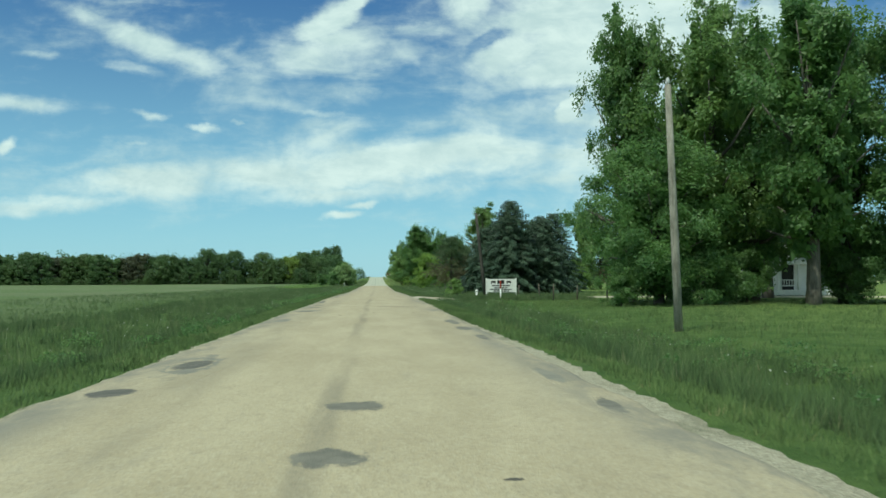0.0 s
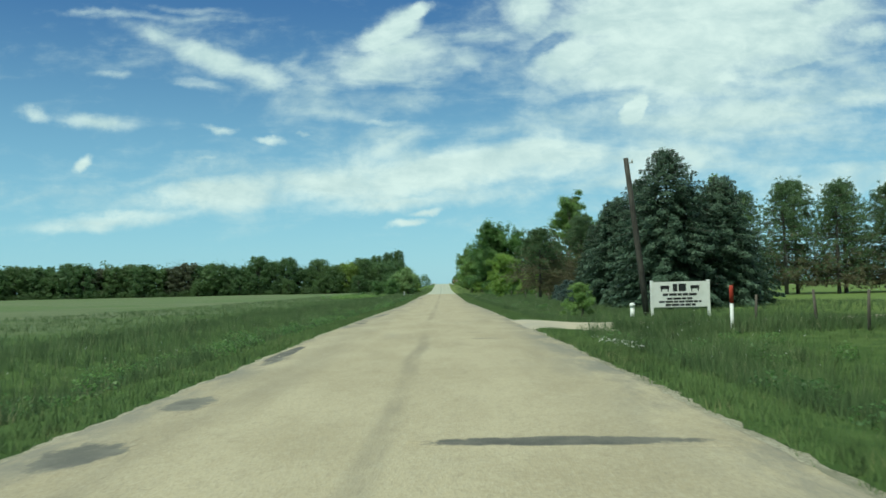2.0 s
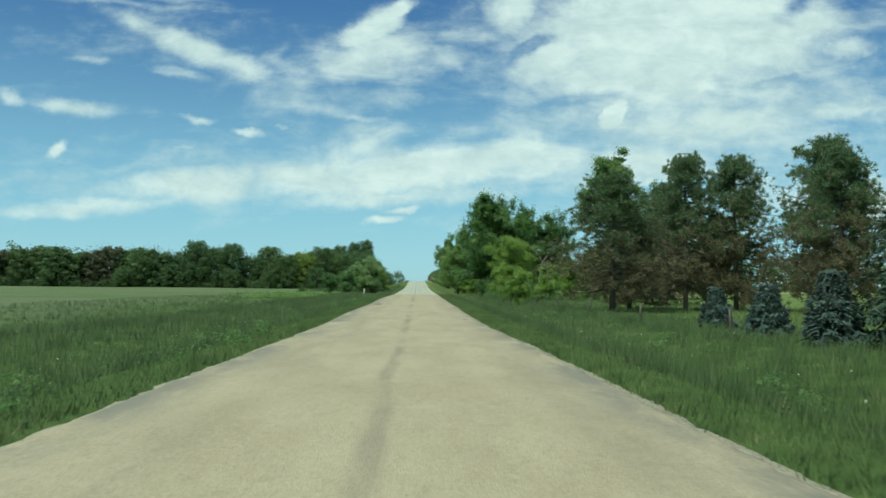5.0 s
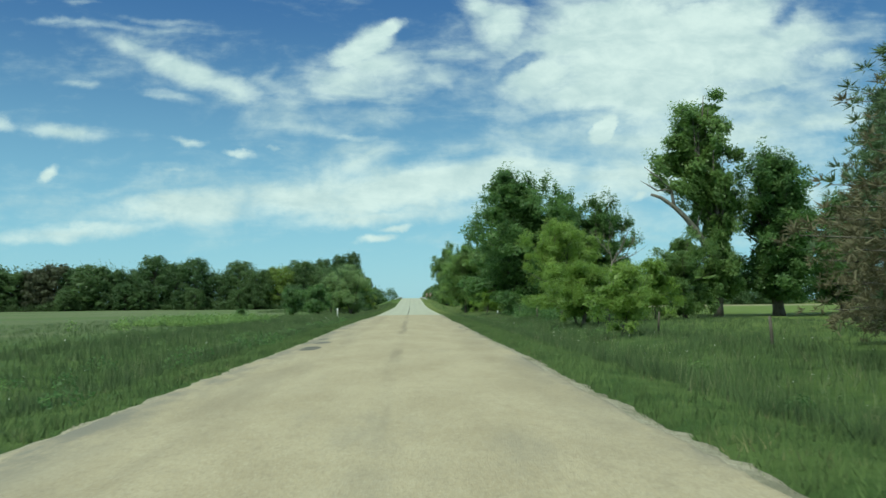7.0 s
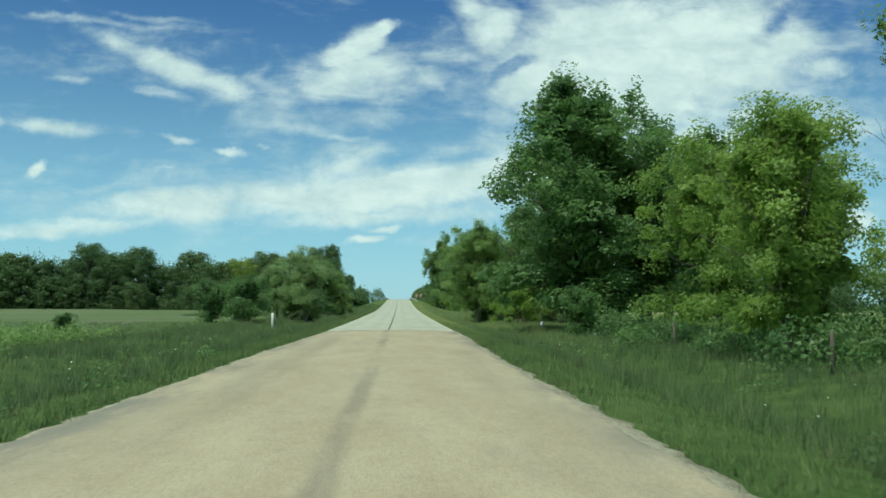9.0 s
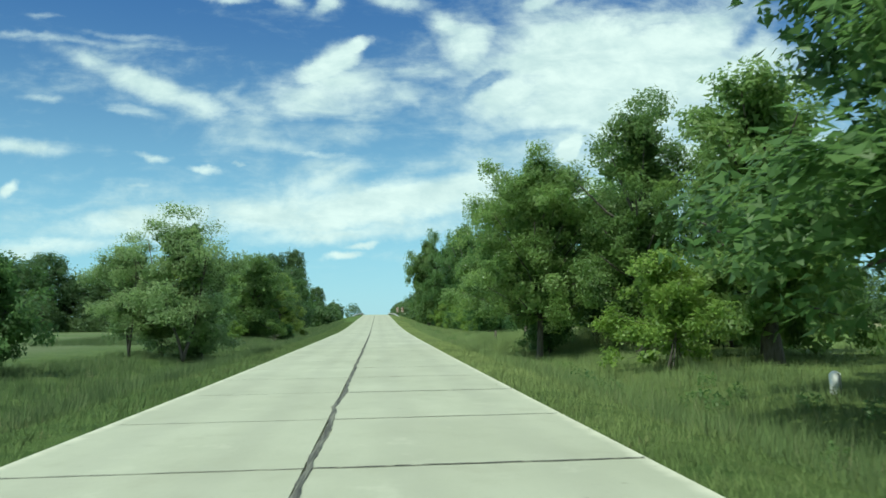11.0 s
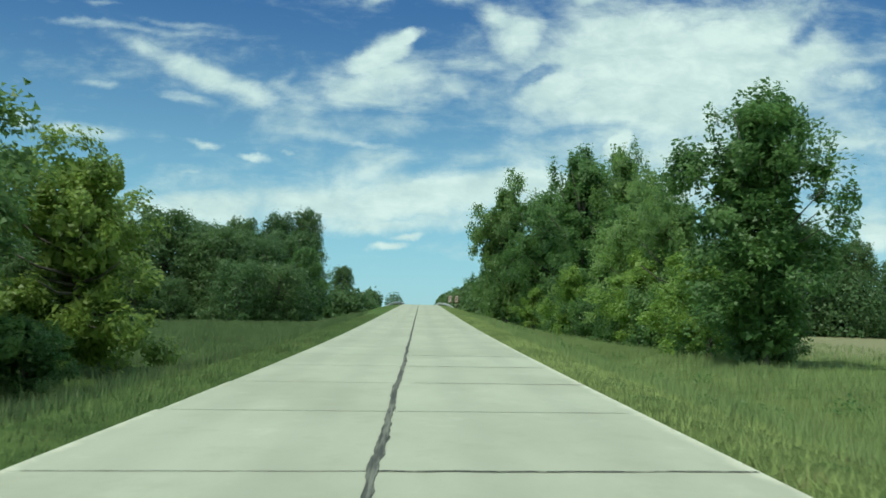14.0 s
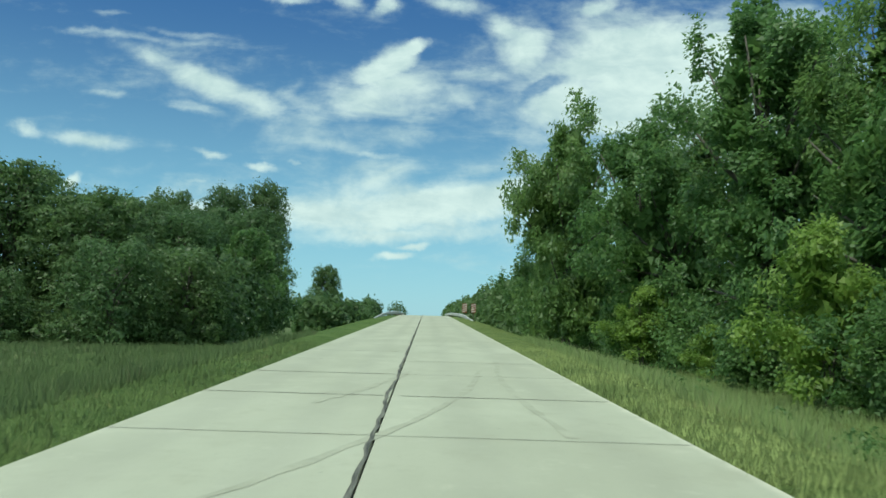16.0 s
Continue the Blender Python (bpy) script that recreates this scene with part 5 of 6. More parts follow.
# left woods: the edge tree by tree
rng = random.Random(5)
for k in range(28):
    x = -18.5 - 5.2 * k
    y = 351 + rng.uniform(-3, 3) + (26 if k == 0 else 10 if k == 1 else 0) + 0.05 * k
    s = rng.uniform(1.05, 1.18) if k < 9 else rng.uniform(1.02, 1.22)
    plant("tree", YELLOW_WOOD if k == 3 else BROWN_WOOD if k in (14, 15, 20) else WOOD_FAR if k > 10 else (WOOD_A, WOOD_B)[k % 2], x, y, (s * 1.1, s * 1.1, s * rng.uniform(0.76, 0.99)), rng.uniform(0, 360), "dense green tree at the edge of the woods", group="woods edge trees")
for k in (0, 1, 3, 4, 7, 8, 11, 15, 16, 20):
    s = rng.uniform(0.70, 1.10)
    plant("tree", WOOD_C if k < 13 else WOOD_FAR, -15.5 - 3.5 * k, 345.5 + rng.uniform(-1.5, 1.5) + (5 if k == 0 else 0), s if k < 13 else (0.75 * s, 0.75 * s, 0.52 * s), rng.uniform(0, 360), "low leafy tree at the edge of the woods", group="woods edge trees")
plant("tree", WOOD_A, -22.8, 352.5, (1.1, 1.1, 0.90), 130, "dense green tree at the edge of the woods", group="woods edge trees")
for x, y, s, sz, turn in ((-17.6, 387.0, 0.78, 1.32, 70), (-21.4, 385.0, 0.9, 1.25, 150), (-25.6, 380.0, 0.95, 1.14, 10), (-29.5, 374.0, 1.0, 1.04, 250)):
    plant("tree", WOOD_B, x, y, (s, s, sz), turn, "tall dark tree at the corner of the woods", group="woods edge trees")
plant("tree", WOOD_B, -15.8, 430.0, (0.72, 0.72, 0.82), 90, "lone dark tree beyond the woods", group="woods edge trees")
plant("tree", ROUND_B, -16.5, 379.0, (0.9, 0.9, 1.15), 170, "dark rounded tree at the corner of the woods", group="woods edge trees")
plant("tree", WOOD_A, -21.0, 371.0, 1.0, 30, "dark rounded tree at the corner of the woods", group="woods edge trees")
plant("tree", WOOD_B, -19.5, 361.0, (1.0, 1.0, 0.8), 200, "dark rounded tree at the corner of the woods", group="woods edge trees")
plant("tree", ROUND_B, -15.6, 364.0, (1.0, 1.0, 1.1), 270, "dark rounded tree at the corner of the woods", group="woods edge trees")


def thicket(name, spots, label, mat=WOODS, seed=3, leaf=(0.26, 0.58), n=1150):
    """Far woods: many crowns in one mesh."""
    rng = np.random.default_rng(seed)
    P, N = [], []
    for x, y, h, w in spots:
        f = rng.uniform(0.02, 1.0, n)
        turn = rng.uniform(0, math.tau, n)
        r = np.where(f < 0.4, 0.95, np.sqrt(np.maximum(0.0, 1 - ((f - 0.4) / 0.6) ** 2)))
        deep = rng.uniform(0.45, 1.0, n) ** 0.4
        lump = 1 + 0.16 * np.sin(turn * 3 + x + f * 9) + 0.10 * np.sin(turn * 7 + y + f * 17)
        r = r * lump * deep + 0.04
        a = np.stack([np.cos(turn) * r, np.sin(turn) * r, f * deep * (0.93 + 0.09 * np.sin(turn * 2 + y) + 0.05 * np.sin(turn * 5 + x))], 1)
        P.append(np.array([x, y, ground_z(x, y)]) + a * np.array([w / 2, w / 2, h]))
        N.append(unit(np.stack([np.cos(turn) * 0.8, np.sin(turn) * 0.8, 0.2 + 0.9 * f], 1) + rng.normal(size=(n, 3)) * 0.75))
    P, N = np.concatenate(P), np.concatenate(N)
    ob = new(name, leaves(name, P, N, rng.uniform(*leaf, len(P)), mat, rng, 0.7))
    return tagged(ob, label, "woods", kind="stuff")


rng = random.Random(8)
spots = [(-22 - 6.0 * k + rng.uniform(-2, 2), 356 + rng.uniform(0, 6), rng.uniform(11.2, 12.6) * (1 if k < 6 else 1.1), rng.uniform(9, 11)) for k in range(34)]
near_spots = spots[:14]
spots = spots[14:]
spots += [(-163 - 6.5 * k, 352 + rng.uniform(-3, 5), rng.uniform(10.5, 13), rng.uniform(8, 10)) for k in range(8)]
spots += [(-210 - 8 * k, 352 + rng.uniform(-4, 8), rng.uniform(11.5, 14.5), rng.uniform(9, 12)) for k in range(26)]
spots += [(-210 - 8 * k, 347 + rng.uniform(-2, 2), rng.uniform(5, 7), rng.uniform(7, 9)) for k in range(24)]
thicket("woods_undergrowth", [(-16.5 - 4.4 * k, 348.5 + rng.uniform(-1, 2), rng.uniform(1.4, 3.6), rng.uniform(5, 7)) for k in range(34)],
        "low green undergrowth along the edge of the woods", leaf=(0.085, 0.18), n=1700)
near_spots += [(-15.5 - 2.2 * (k % 4), 352 + 2.6 * k, rng.uniform(5.5, 8), rng.uniform(5.5, 7)) for k in range(7)]
thicket("inner_woods", near_spots, "dense shaded green woods behind the edge trees", leaf=(0.13, 0.27), n=2200)
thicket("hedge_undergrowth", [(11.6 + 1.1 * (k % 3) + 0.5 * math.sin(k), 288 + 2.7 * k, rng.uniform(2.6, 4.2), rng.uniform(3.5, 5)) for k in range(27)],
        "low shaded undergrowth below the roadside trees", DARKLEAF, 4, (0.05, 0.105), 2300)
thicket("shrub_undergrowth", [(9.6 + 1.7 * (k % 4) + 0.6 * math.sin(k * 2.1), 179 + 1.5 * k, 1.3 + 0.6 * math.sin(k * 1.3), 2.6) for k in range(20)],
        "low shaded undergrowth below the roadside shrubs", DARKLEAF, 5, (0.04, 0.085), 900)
thicket("meadow_undergrowth", [(22 + 3.4 * k, 336 + 1.5 * math.sin(k * 2.2), 5.6 + 1.4 * math.sin(k * 1.7), 6.0) for k in range(21)]
        + [(26 + 5.0 * k, 344 + 1.5 * math.sin(k * 1.9), 8.6 + 1.6 * math.sin(k * 2.3), 7.5) for k in range(15)],
        "low green bushes along the far side of the meadow", leaf=(0.11, 0.23), n=2400)
thicket("far_woods_left", spots, "dense dark green woods behind the hay field")
spots = [(-13 - 1.5 * abs(math.sin(k)) - 0.012 * k * k, 402 + 9 * k, rng.uniform(3.6, 5.6) if k < 6 else rng.uniform(4, 6) if k < 18 else rng.uniform(7, 10), rng.uniform(5, 7)) for k in range(36)]
spots += [(-28, 440, 7, 9), (-26, 470, 7, 9), (-14, 713, 12, 9)]
thicket("far_trees_left", spots, "line of trees beyond the road's crest")
spots = [(13 + 1.6 * abs(math.sin(k * 1.3)) - 0.06 * k, 376 + 9 * k, rng.uniform(9, 11), rng.uniform(7, 9)) for k in range(40)]
spots += [(22 + 3 * math.sin(k), 380 + 9 * k, rng.uniform(9, 12), rng.uniform(8, 10)) for k in range(14)]
thicket("far_trees_right", spots, "line of trees beyond the road's crest")
spots = [(100 + 9 * k, 345 + rng.uniform(-5, 5), rng.uniform(9, 13), rng.uniform(9, 12)) for k in range(22)]
spots += [(86 + 9 * k, 172 + rng.uniform(-5, 5), rng.uniform(12, 16), rng.uniform(9, 12)) for k in range(12)]
thicket("far_woods_right", spots, "distant dark green woods behind the meadow")


# ---- grass ----
def sward(name, count, region, height, width, mat, label, seed, blades=5, lean=0.44):
    """Tufts of grass blades scattered by region(rng, n) -> x, y; one mesh."""
    rng = np.random.default_rng(seed)
    x, y = region(rng, count)
    z = np.array([ground_z(a, b) for a, b in zip(x.tolist(), y.tolist())])
    base = np.repeat(np.stack([x, y, z], 1), blades, 0) + rng.normal(size=(count * blades, 3)) * np.array([0.07, 0.07, 0.0])
    n = len(base)
    patchy = np.repeat(0.65 + 0.5 * np.array([noise.noise(Vector((a * 0.25, b * 0.25, 2.0))) for a, b in zip(x.tolist(), y.tolist())]), blades)
    h = height * rng.uniform(0.5, 1.12, n) * np.clip(patchy + 0.35, 0.45, 1.5)
    a = rng.uniform(0, math.tau, n)
    side = np.stack([np.cos(a), np.sin(a), np.zeros(n)], 1) * (width * rng.uniform(0.7, 1.3, n))[:, None]
    bent = rng.normal(size=(n, 3)) * np.array([lean, lean, 0.0]) * h[:, None]
    tip = base + bent + np.array([0, 0, 1.0]) * h[:, None]
    co = np.stack([base - side - np.array([0, 0, 0.04]), base + side - np.array([0, 0, 0.04]), tip], 1).reshape(-1, 3)
    me = bpy.data.meshes.new(name)
    me.vertices.add(3 * n), me.loops.add(3 * n), me.polygons.add(n)
    me.vertices.foreach_set("co", co.astype(np.float32).ravel())
    me.loops.foreach_set("vertex_index", np.arange(3 * n, dtype=np.int32))
    me.polygons.foreach_set("loop_start", np.arange(0, 3 * n, 3, dtype=np.int32))
    me.update(calc_edges=True)
    me.materials.append(mat)
    return tagged(new(name, me), label, "grass", kind="stuff")


def band(inner, outer, y0, y1, sides=(-1, 1)):
    def region(rng, n):
        y = rng.uniform(y0, y1, n)
        off = inner + (outer - inner) * rng.uniform(0, 1, n) ** 1.3
        s = rng.choice(sides, n)
        x = np.where(s < 0, CENTRE - off - 0.05 * (y < 199.6) - 0.2 * (y < 196), CENTRE + off)
        lane = (x > 0) & (y > 59.3) & (y < 69.0 - 1.2 * (x - 2.3)) & (x < 4.6) | (x > 0) & (y > 61.9 + 1.7 * (x > 5.5)) & (y < 66.4)
        y = np.where(lane, y - 13.0, y)
        edge = np.array([(chips_right(v) + 0.20 + 0.3 * (1 - ease(13, 27, v)) if v < END_OF_CHIPS else RIGHT + 0.03) for v in y.tolist()])
        x = np.where((x > 0) & (x < edge), edge + rng.uniform(0, 0.5, n), x)
        edge = np.array([(chips_left(v) - 0.20 if v < END_OF_CHIPS else LEFT - 0.03) for v in y.tolist()])
        x = np.where((x < 0) & (x > edge), edge - rng.uniform(0, 0.5, n), x)
        yard = (x > 7.2) & (y < 57)
        x = np.where(yard, 4.3 + 2.9 * rng.uniform(0, 1, n), x)
        return x, y
    return region


sward("mown_grass", 46000, band(2.75, 5.1, 2, 320), 0.11, 0.009, GRASS, "short bright green grass at the road's edge", 1, 5)
sward("tall_verge_grass", 50000, band(4.3, 11.0, 4, 330), 0.33, 0.007, TALLGRASS, "tall dark green roadside grass", 2, 9, 0.34)
sward("meadow_grass", 21000, band(9.0, 26.0, 70, 340, (1,)), 0.27, 0.012, TALLGRASS, "tall meadow grass behind the verge", 3, 4)
sward("uncut_meadow_grass", 9000, lambda rng, n: (5.6 + rng.uniform(0, 1, n) * 13, rng.uniform(236, 248, n)), 0.88, 0.009, TALLGRASS, "high uncut grass round the old fence corner", 16, 6, 0.22)
sward("seed_stalks", 7000, band(4.6, 9.5, 12, 325), 0.46, 0.0042, SEEDHEADS, "tall pale seed stalks standing in the verge grass", 9, 3, 0.16)
sward("field_edge_grass", 13000, lambda rng, n: (-10.2 - 17 * rng.uniform(0, 1, n) ** 1.8, rng.uniform(8, 225, n)), 0.22, 0.011, TALLGRASS, "grass thinning out into the hay field", 15, 5)
sward("yard_grass", 9000, lambda rng, n: (7.0 + rng.uniform(0, 1, n) ** 1.2 * 24, rng.uniform(9, 58, n)), 0.15, 0.011, GRASS, "short sunlit grass of the farmyard", 14, 5)
sward("driveway_bank_grass", 2200, lambda rng, n: (5.4 + rng.uniform(0, 1, n) ** 1.4 * 9, rng.uniform(57.8, 61.6, n)), 0.44, 0.012, TALLGRASS, "tall grass on the bank beside the driveway", 12, 5)
weed_rng = random.Random(17)
spots = [(-4.5 - 3.2 * weed_rng.random() ** 1.4, weed_rng.uniform(5, 195), weed_rng.uniform(0.22, 0.50), weed_rng.uniform(0.35, 0.95)) for _ in range(150)]
spots += [(4.2 + 3.4 * weed_rng.random(), weed_rng.choice((weed_rng.uniform(8, 56), weed_rng.uniform(72, 195), weed_rng.uniform(205, 325))), weed_rng.uniform(0.20, 0.45), weed_rng.uniform(0.35, 0.85)) for _ in range(170)]
thicket("verge_weeds", spots, "scattered leafy weeds among the verge grass", DARKLEAF, 19, (0.018, 0.042), 110)
thicket("field_weeds", [(-15.5 + weed_rng.gauss(0, 1.9), 187 + weed_rng.gauss(0, 6.0), weed_rng.uniform(0.35, 0.85), weed_rng.uniform(0.5, 1.1)) for _ in range(230)],
        "patch of broad-leaved light green weeds at the field's edge", MIDLEAF, 18, (0.035, 0.075), 90)
plant("shrub", BUSH_B, -14.9, 199.5, 0.30, 0, "small dark shrub at the field's edge", "shrub", "roadside shrubs")
sward("left_meadow_grass", 15000, lambda rng, n: (-8.5 - rng.uniform(0, 15, n) ** 1.0, rng.uniform(255, 346, n)), 0.36, 0.012, TALLGRASS, "tall meadow grass before the woods", 6, 5)


# ---- farm sign, poles, posts ----
def board_sign():
    x0, x1, y = 8.56, 11.0, 70.0
    top = 1.42
    z = ground_z(9.8, y)
    s = thing("farm_sign", 9.78, y, z, "white farm sign board on two white posts", "sign")
    t, half = top - z, (x1 - x0) / 2
    for d in (-half + 0.05, half - 0.05):
        part("post", box(bmesh.new(), d - 0.055, d + 0.055, -0.05, 0.06, -0.3, t + 0.06, 0.01), WHITE, s)
    part("board", box(bmesh.new(), -half + 0.10, half - 0.10, -0.035, -0.010, t - 1.05, t, 0.006), WHITE, s)
    # rows of lettering as plain bars, and two plain dark emblems
    face = -0.040

    def bar(name, a, b, lo, hi):
        part(name, box(bmesh.new(), a, b, face - 0.003, face + 0.003, t - hi, t - lo), BLACK, s)
    for a, b in ((-0.30, -0.12), (-0.06, 0.24)):
        bar("lettering", a, b, 0.09, 0.40)
    for c in (-0.62, 0.62):
        mark = bmesh.new()
        for a, b, lo, hi in ((-0.19, 0.17, 0.16, 0.30), (-0.17, -0.12, 0.30, 0.40), (0.10, 0.15, 0.30, 0.40)):
            box(mark, c + a, c + b, face - 0.003, face + 0.003, t - hi, t - lo)
        part("emblem", mark, BLACK, s)
    for a, b, lo, hi in ((-0.72, 0.72, 0.48, 0.58), (-0.55, 0.50, 0.655, 0.74), (-0.88, 0.86, 0.785, 0.865), (-0.62, 0.62, 0.91, 1.0)):
        k = a
        step = 0
        while k < b - 0.05:
            w_ = (0.22, 0.31, 0.17)[step % 3]
            bar("lettering", k, min(b, k + w_), lo, hi)
            k += w_ + 0.04
            step += 1


board_sign()


def pole(x, y, height, r0, r1, mat, label, lean=0.0, cap=False):
    p = thing("utility_pole", x, y, None, label, "pole")
    bm = bmesh.new()
    tube(bm, [(0, 0, -0.3), (lean * 0.33, 0, height * 0.33), (lean * 0.66, 0, height * 0.66), (lean, 0, height)], [r0, r0 * 0.94 + r1 * 0.06, (r0 + r1) / 2, r1], 14)
    part("shaft", bm, mat, p)
    if cap:
        bm = bmesh.new()
        box(bm, lean - 0.02, lean + 0.30, -0.02, 0.02, height - 0.22, height - 0.18)
        tube(bm, [(lean + 0.26, 0, height - 0.18), (lean + 0.26, 0, height - 0.06)], [0.04, 0.03], 8)
        part("bracket", bm, GALVANISED, p, "small wire bracket")
    else:
        bm = bmesh.new()
        tube(bm, [(lean, 0, height), (lean, 0, height + 0.12), (lean, 0, height + 0.2)], [0.05, 0.06, 0.03], 8)
        part("insulator", bm, GALVANISED, p)
    return p


pole(8.15, 23.7, 6.75, 0.115, 0.085, POLEWOOD, "grey weathered wooden utility pole in tall grass", -0.22)
pole(8.62, 70.9, 6.75, 0.135, 0.105, DARKPOLE, "dark wooden utility pole leaning beside the sign", -0.72, True)

m = thing("marker_post", 7.86, 70.3, None, "short white utility marker beside the driveway", "marker")
bm = bmesh.new()
tube(bm, [(0, 0, -0.1), (0, 0, 0.50)], [0.09, 0.09], 12)
part("stem", bm, WHITE, m)
bm = bmesh.new()
tube(bm, [(0, 0, 0.50), (0, 0, 0.62), (0, 0, 0.67)], [0.115, 0.115, 0.06], 12)
part("cap", bm, WHITE, m)

m = thing("warning_post", 8.1, 58.3, None, "white pipe marker post with red top", "marker")
h = 1.28 - m.location.z
bm = bmesh.new()
tube(bm, [(0, 0, -0.2), (0, 0, h - 0.5)], [0.05, 0.05], 12)
part("pipe", bm, WHITE, m)
bm = bmesh.new()
tube(bm, [(0, 0, h - 0.5), (0, 0, h - 0.03), (0, 0, h)], [0.058, 0.058, 0.04], 12)
part("sleeve", bm, RED, m, "red reflective sleeve")

for x, y, hh in ((8.7, 213.2, 0.36), (-7.9, 215.0, 0.95)):
    m = thing("marker_post", x, y, None, "white flat-topped roadside marker post", "marker", "white marker posts")
    bm = bmesh.new()
    tube(bm, [(0, 0, -0.2), (0, 0, hh), (0, 0, hh + 0.05)], [0.075 + 0.03 * (hh < 0.6), 0.075 + 0.03 * (hh < 0.6), 0.04], 12)
    part("stem", bm, WHITE, m)


def fence(name, spots, label, heights=1.15, wires=(0.4, 0.8), seed=1):
    """Wire fence: leaning posts and sagging strands."""
    rng = random.Random(seed)
    f = thing(name, spots[0][0], spots[0][1], 0.0, label, "fence")
    tops = []
    for x, y in spots:
        z, lx, ly = ground_z(x, y), rng.uniform(-0.08, 0.08), rng.uniform(-0.06, 0.06)
        hh = heights * rng.uniform(0.9, 1.1)
        bm = bmesh.new()
        dx, dy = x - spots[0][0], y - spots[0][1]
        tube(bm, [(dx, dy, z - 0.2), (dx + lx * 0.5, dy + ly * 0.5, z + hh * 0.5), (dx + lx, dy + ly, z + hh)], [0.048, 0.045, 0.04], 7)
        part("post", bm, POSTWOOD, f)
        tops.append((dx, dy, z, lx, ly, hh))
    for w_ in wires:
        bm = bmesh.new()
        for a, b in zip(tops, tops[1:]):
            p = Vector((a[0] + a[3] * w_, a[1] + a[4] * w_, a[2] + w_))
            q = Vector((b[0] + b[3] * w_, b[1] + b[4] * w_, b[2] + w_))
            tube(bm, [p, (p + q) / 2 - Vector((0, 0, 0.03)), q], [0.0016] * 3, 4, False)
        part("wire", bm, DARKPOLE, f)
    return f


fence("wire_fence", [(9.7, 61.0), (10.9, 59.3), (11.4, 57.2), (12.9, 56.9), (14.8, 56.6), (16.7, 56.4), (18.6, 56.2)], "sagging wire fence with short wooden posts", 1.05, seed=2)
fence("wire_fence", [(9.4, 112 + 11.0 * k) for k in range(9)], "wire pasture fence with thin wooden posts along the verge", 0.85, seed=3)
fence("wire_fence", [(10.2 + 2.4 * k, 244.3 - 0.1 * k) for k in range(4)], "wire meadow fence with wooden posts", 0.9, seed=4)

# fallen fence corner in the meadow
c = thing("fence_corner", 8.05, 244.6, None, "old wooden corner post with leaning brace", "fence")
bm = bmesh.new()
tube(bm, [(0, 0, -0.2), (0.03, 0, 0.6), (0.05, 0, 1.42)], [0.12, 0.115, 0.10], 9)
part("post", bm, POSTWOOD, c)
bm = bmesh.new()
tube(bm, [(0.05, 0, 1.05), (2.1, -0.3, 0.32)], [0.06, 0.055], 7)
part("brace", bm, POSTWOOD, c)
c = thing("fence_post", 6.45, 245.0, None, "weathered wooden meadow fence post", "post")
bm = bmesh.new()
tube(bm, [(0, 0, -0.2), (0.01, 0, 0.6), (0.03, 0, 1.05)], [0.075, 0.07, 0.065], 8)
part("shaft", bm, POSTWOOD, c)


# ---- farmhouse behind the trees ----
def house():
    hs = thing("farmhouse", 32.0, 67.0, None, "white wooden farmhouse with a front porch", "house")
    part("wall", box(bmesh.new(), -2.8, 6.0, 1.8, 8.5, -0.2, 3.1), WHITE, hs)
    bm = bmesh.new()
    for y, z in ((1.4, 3.0), (5.15, 5.4), (8.9, 3.0)):
        bm.verts.new((-3.2, y, z)), bm.verts.new((6.4, y, z)), bm.verts.new((-3.2, y, z + 0.14)), bm.verts.new((6.4, y, z + 0.14))
    bm.verts.ensure_lookup_table()
    q = bm.verts
    for a in (0, 4):
        for f in ((a, a + 1, a + 5, a + 4), (a + 2, a + 6, a + 7, a + 3), (a, a + 4, a + 6, a + 2), (a + 1, a + 3, a + 7, a + 5)):
            bm.faces.new([q[i] for i in f])
    bm.faces.new([q[i] for i in (0, 2, 3, 1)]), bm.faces.new([q[i] for i in (8, 9, 11, 10)])
    part("roof", bm, ROOFING, hs)
    bm = bmesh.new()
    for x in (-2.79, 5.99):
        a = [bm.verts.new((x, 1.8, 3.1)), bm.verts.new((x, 8.5, 3.1)), bm.verts.new((x, 5.15, 5.3))]
        bm.faces.new(a)
    part("gable", bm, WHITE, hs)
    part("porch_roof", box(bmesh.new(), -3.0, 2.4, -0.5, 1.8, 2.45, 2.65), WHITE, hs)
    part("porch_floor", box(bmesh.new(), -2.9, 2.3, -0.4, 1.8, 0.05, 0.45), WHITE, hs)
    for x in (-2.7, -1.0, 0.6, 2.1):
        part("porch_post", box(bmesh.new(), x - 0.09, x + 0.09, -0.36, -0.18, 0.45, 2.45, 0.01), WHITE, hs)
    for z in (0.75, 1.2):
        part("porch_rail", box(bmesh.new(), -2.7, 0.6, -0.30, -0.24, z, z + 0.07), WHITE, hs)
    for k in range(15):
        part("baluster", box(bmesh.new(), -2.5 + 0.21 * k, -2.46 + 0.21 * k, -0.29, -0.25, 0.82, 1.2), WHITE, hs)
    for x in (-1.9, 3.6):
        win = part("window", box(bmesh.new(), x - 0.55, x + 0.55, 1.74, 1.82, 0.95, 2.25), WHITE, hs)
        part("pane", box(bmesh.new(), x - 0.45, x + 0.45, 1.725, 1.738, 1.05, 2.15), GLASSDARK, win)
    part("door", box(bmesh.new(), 0.2, 1.15, 1.74, 1.82, 0.45, 2.5), BLACK, hs)


house()


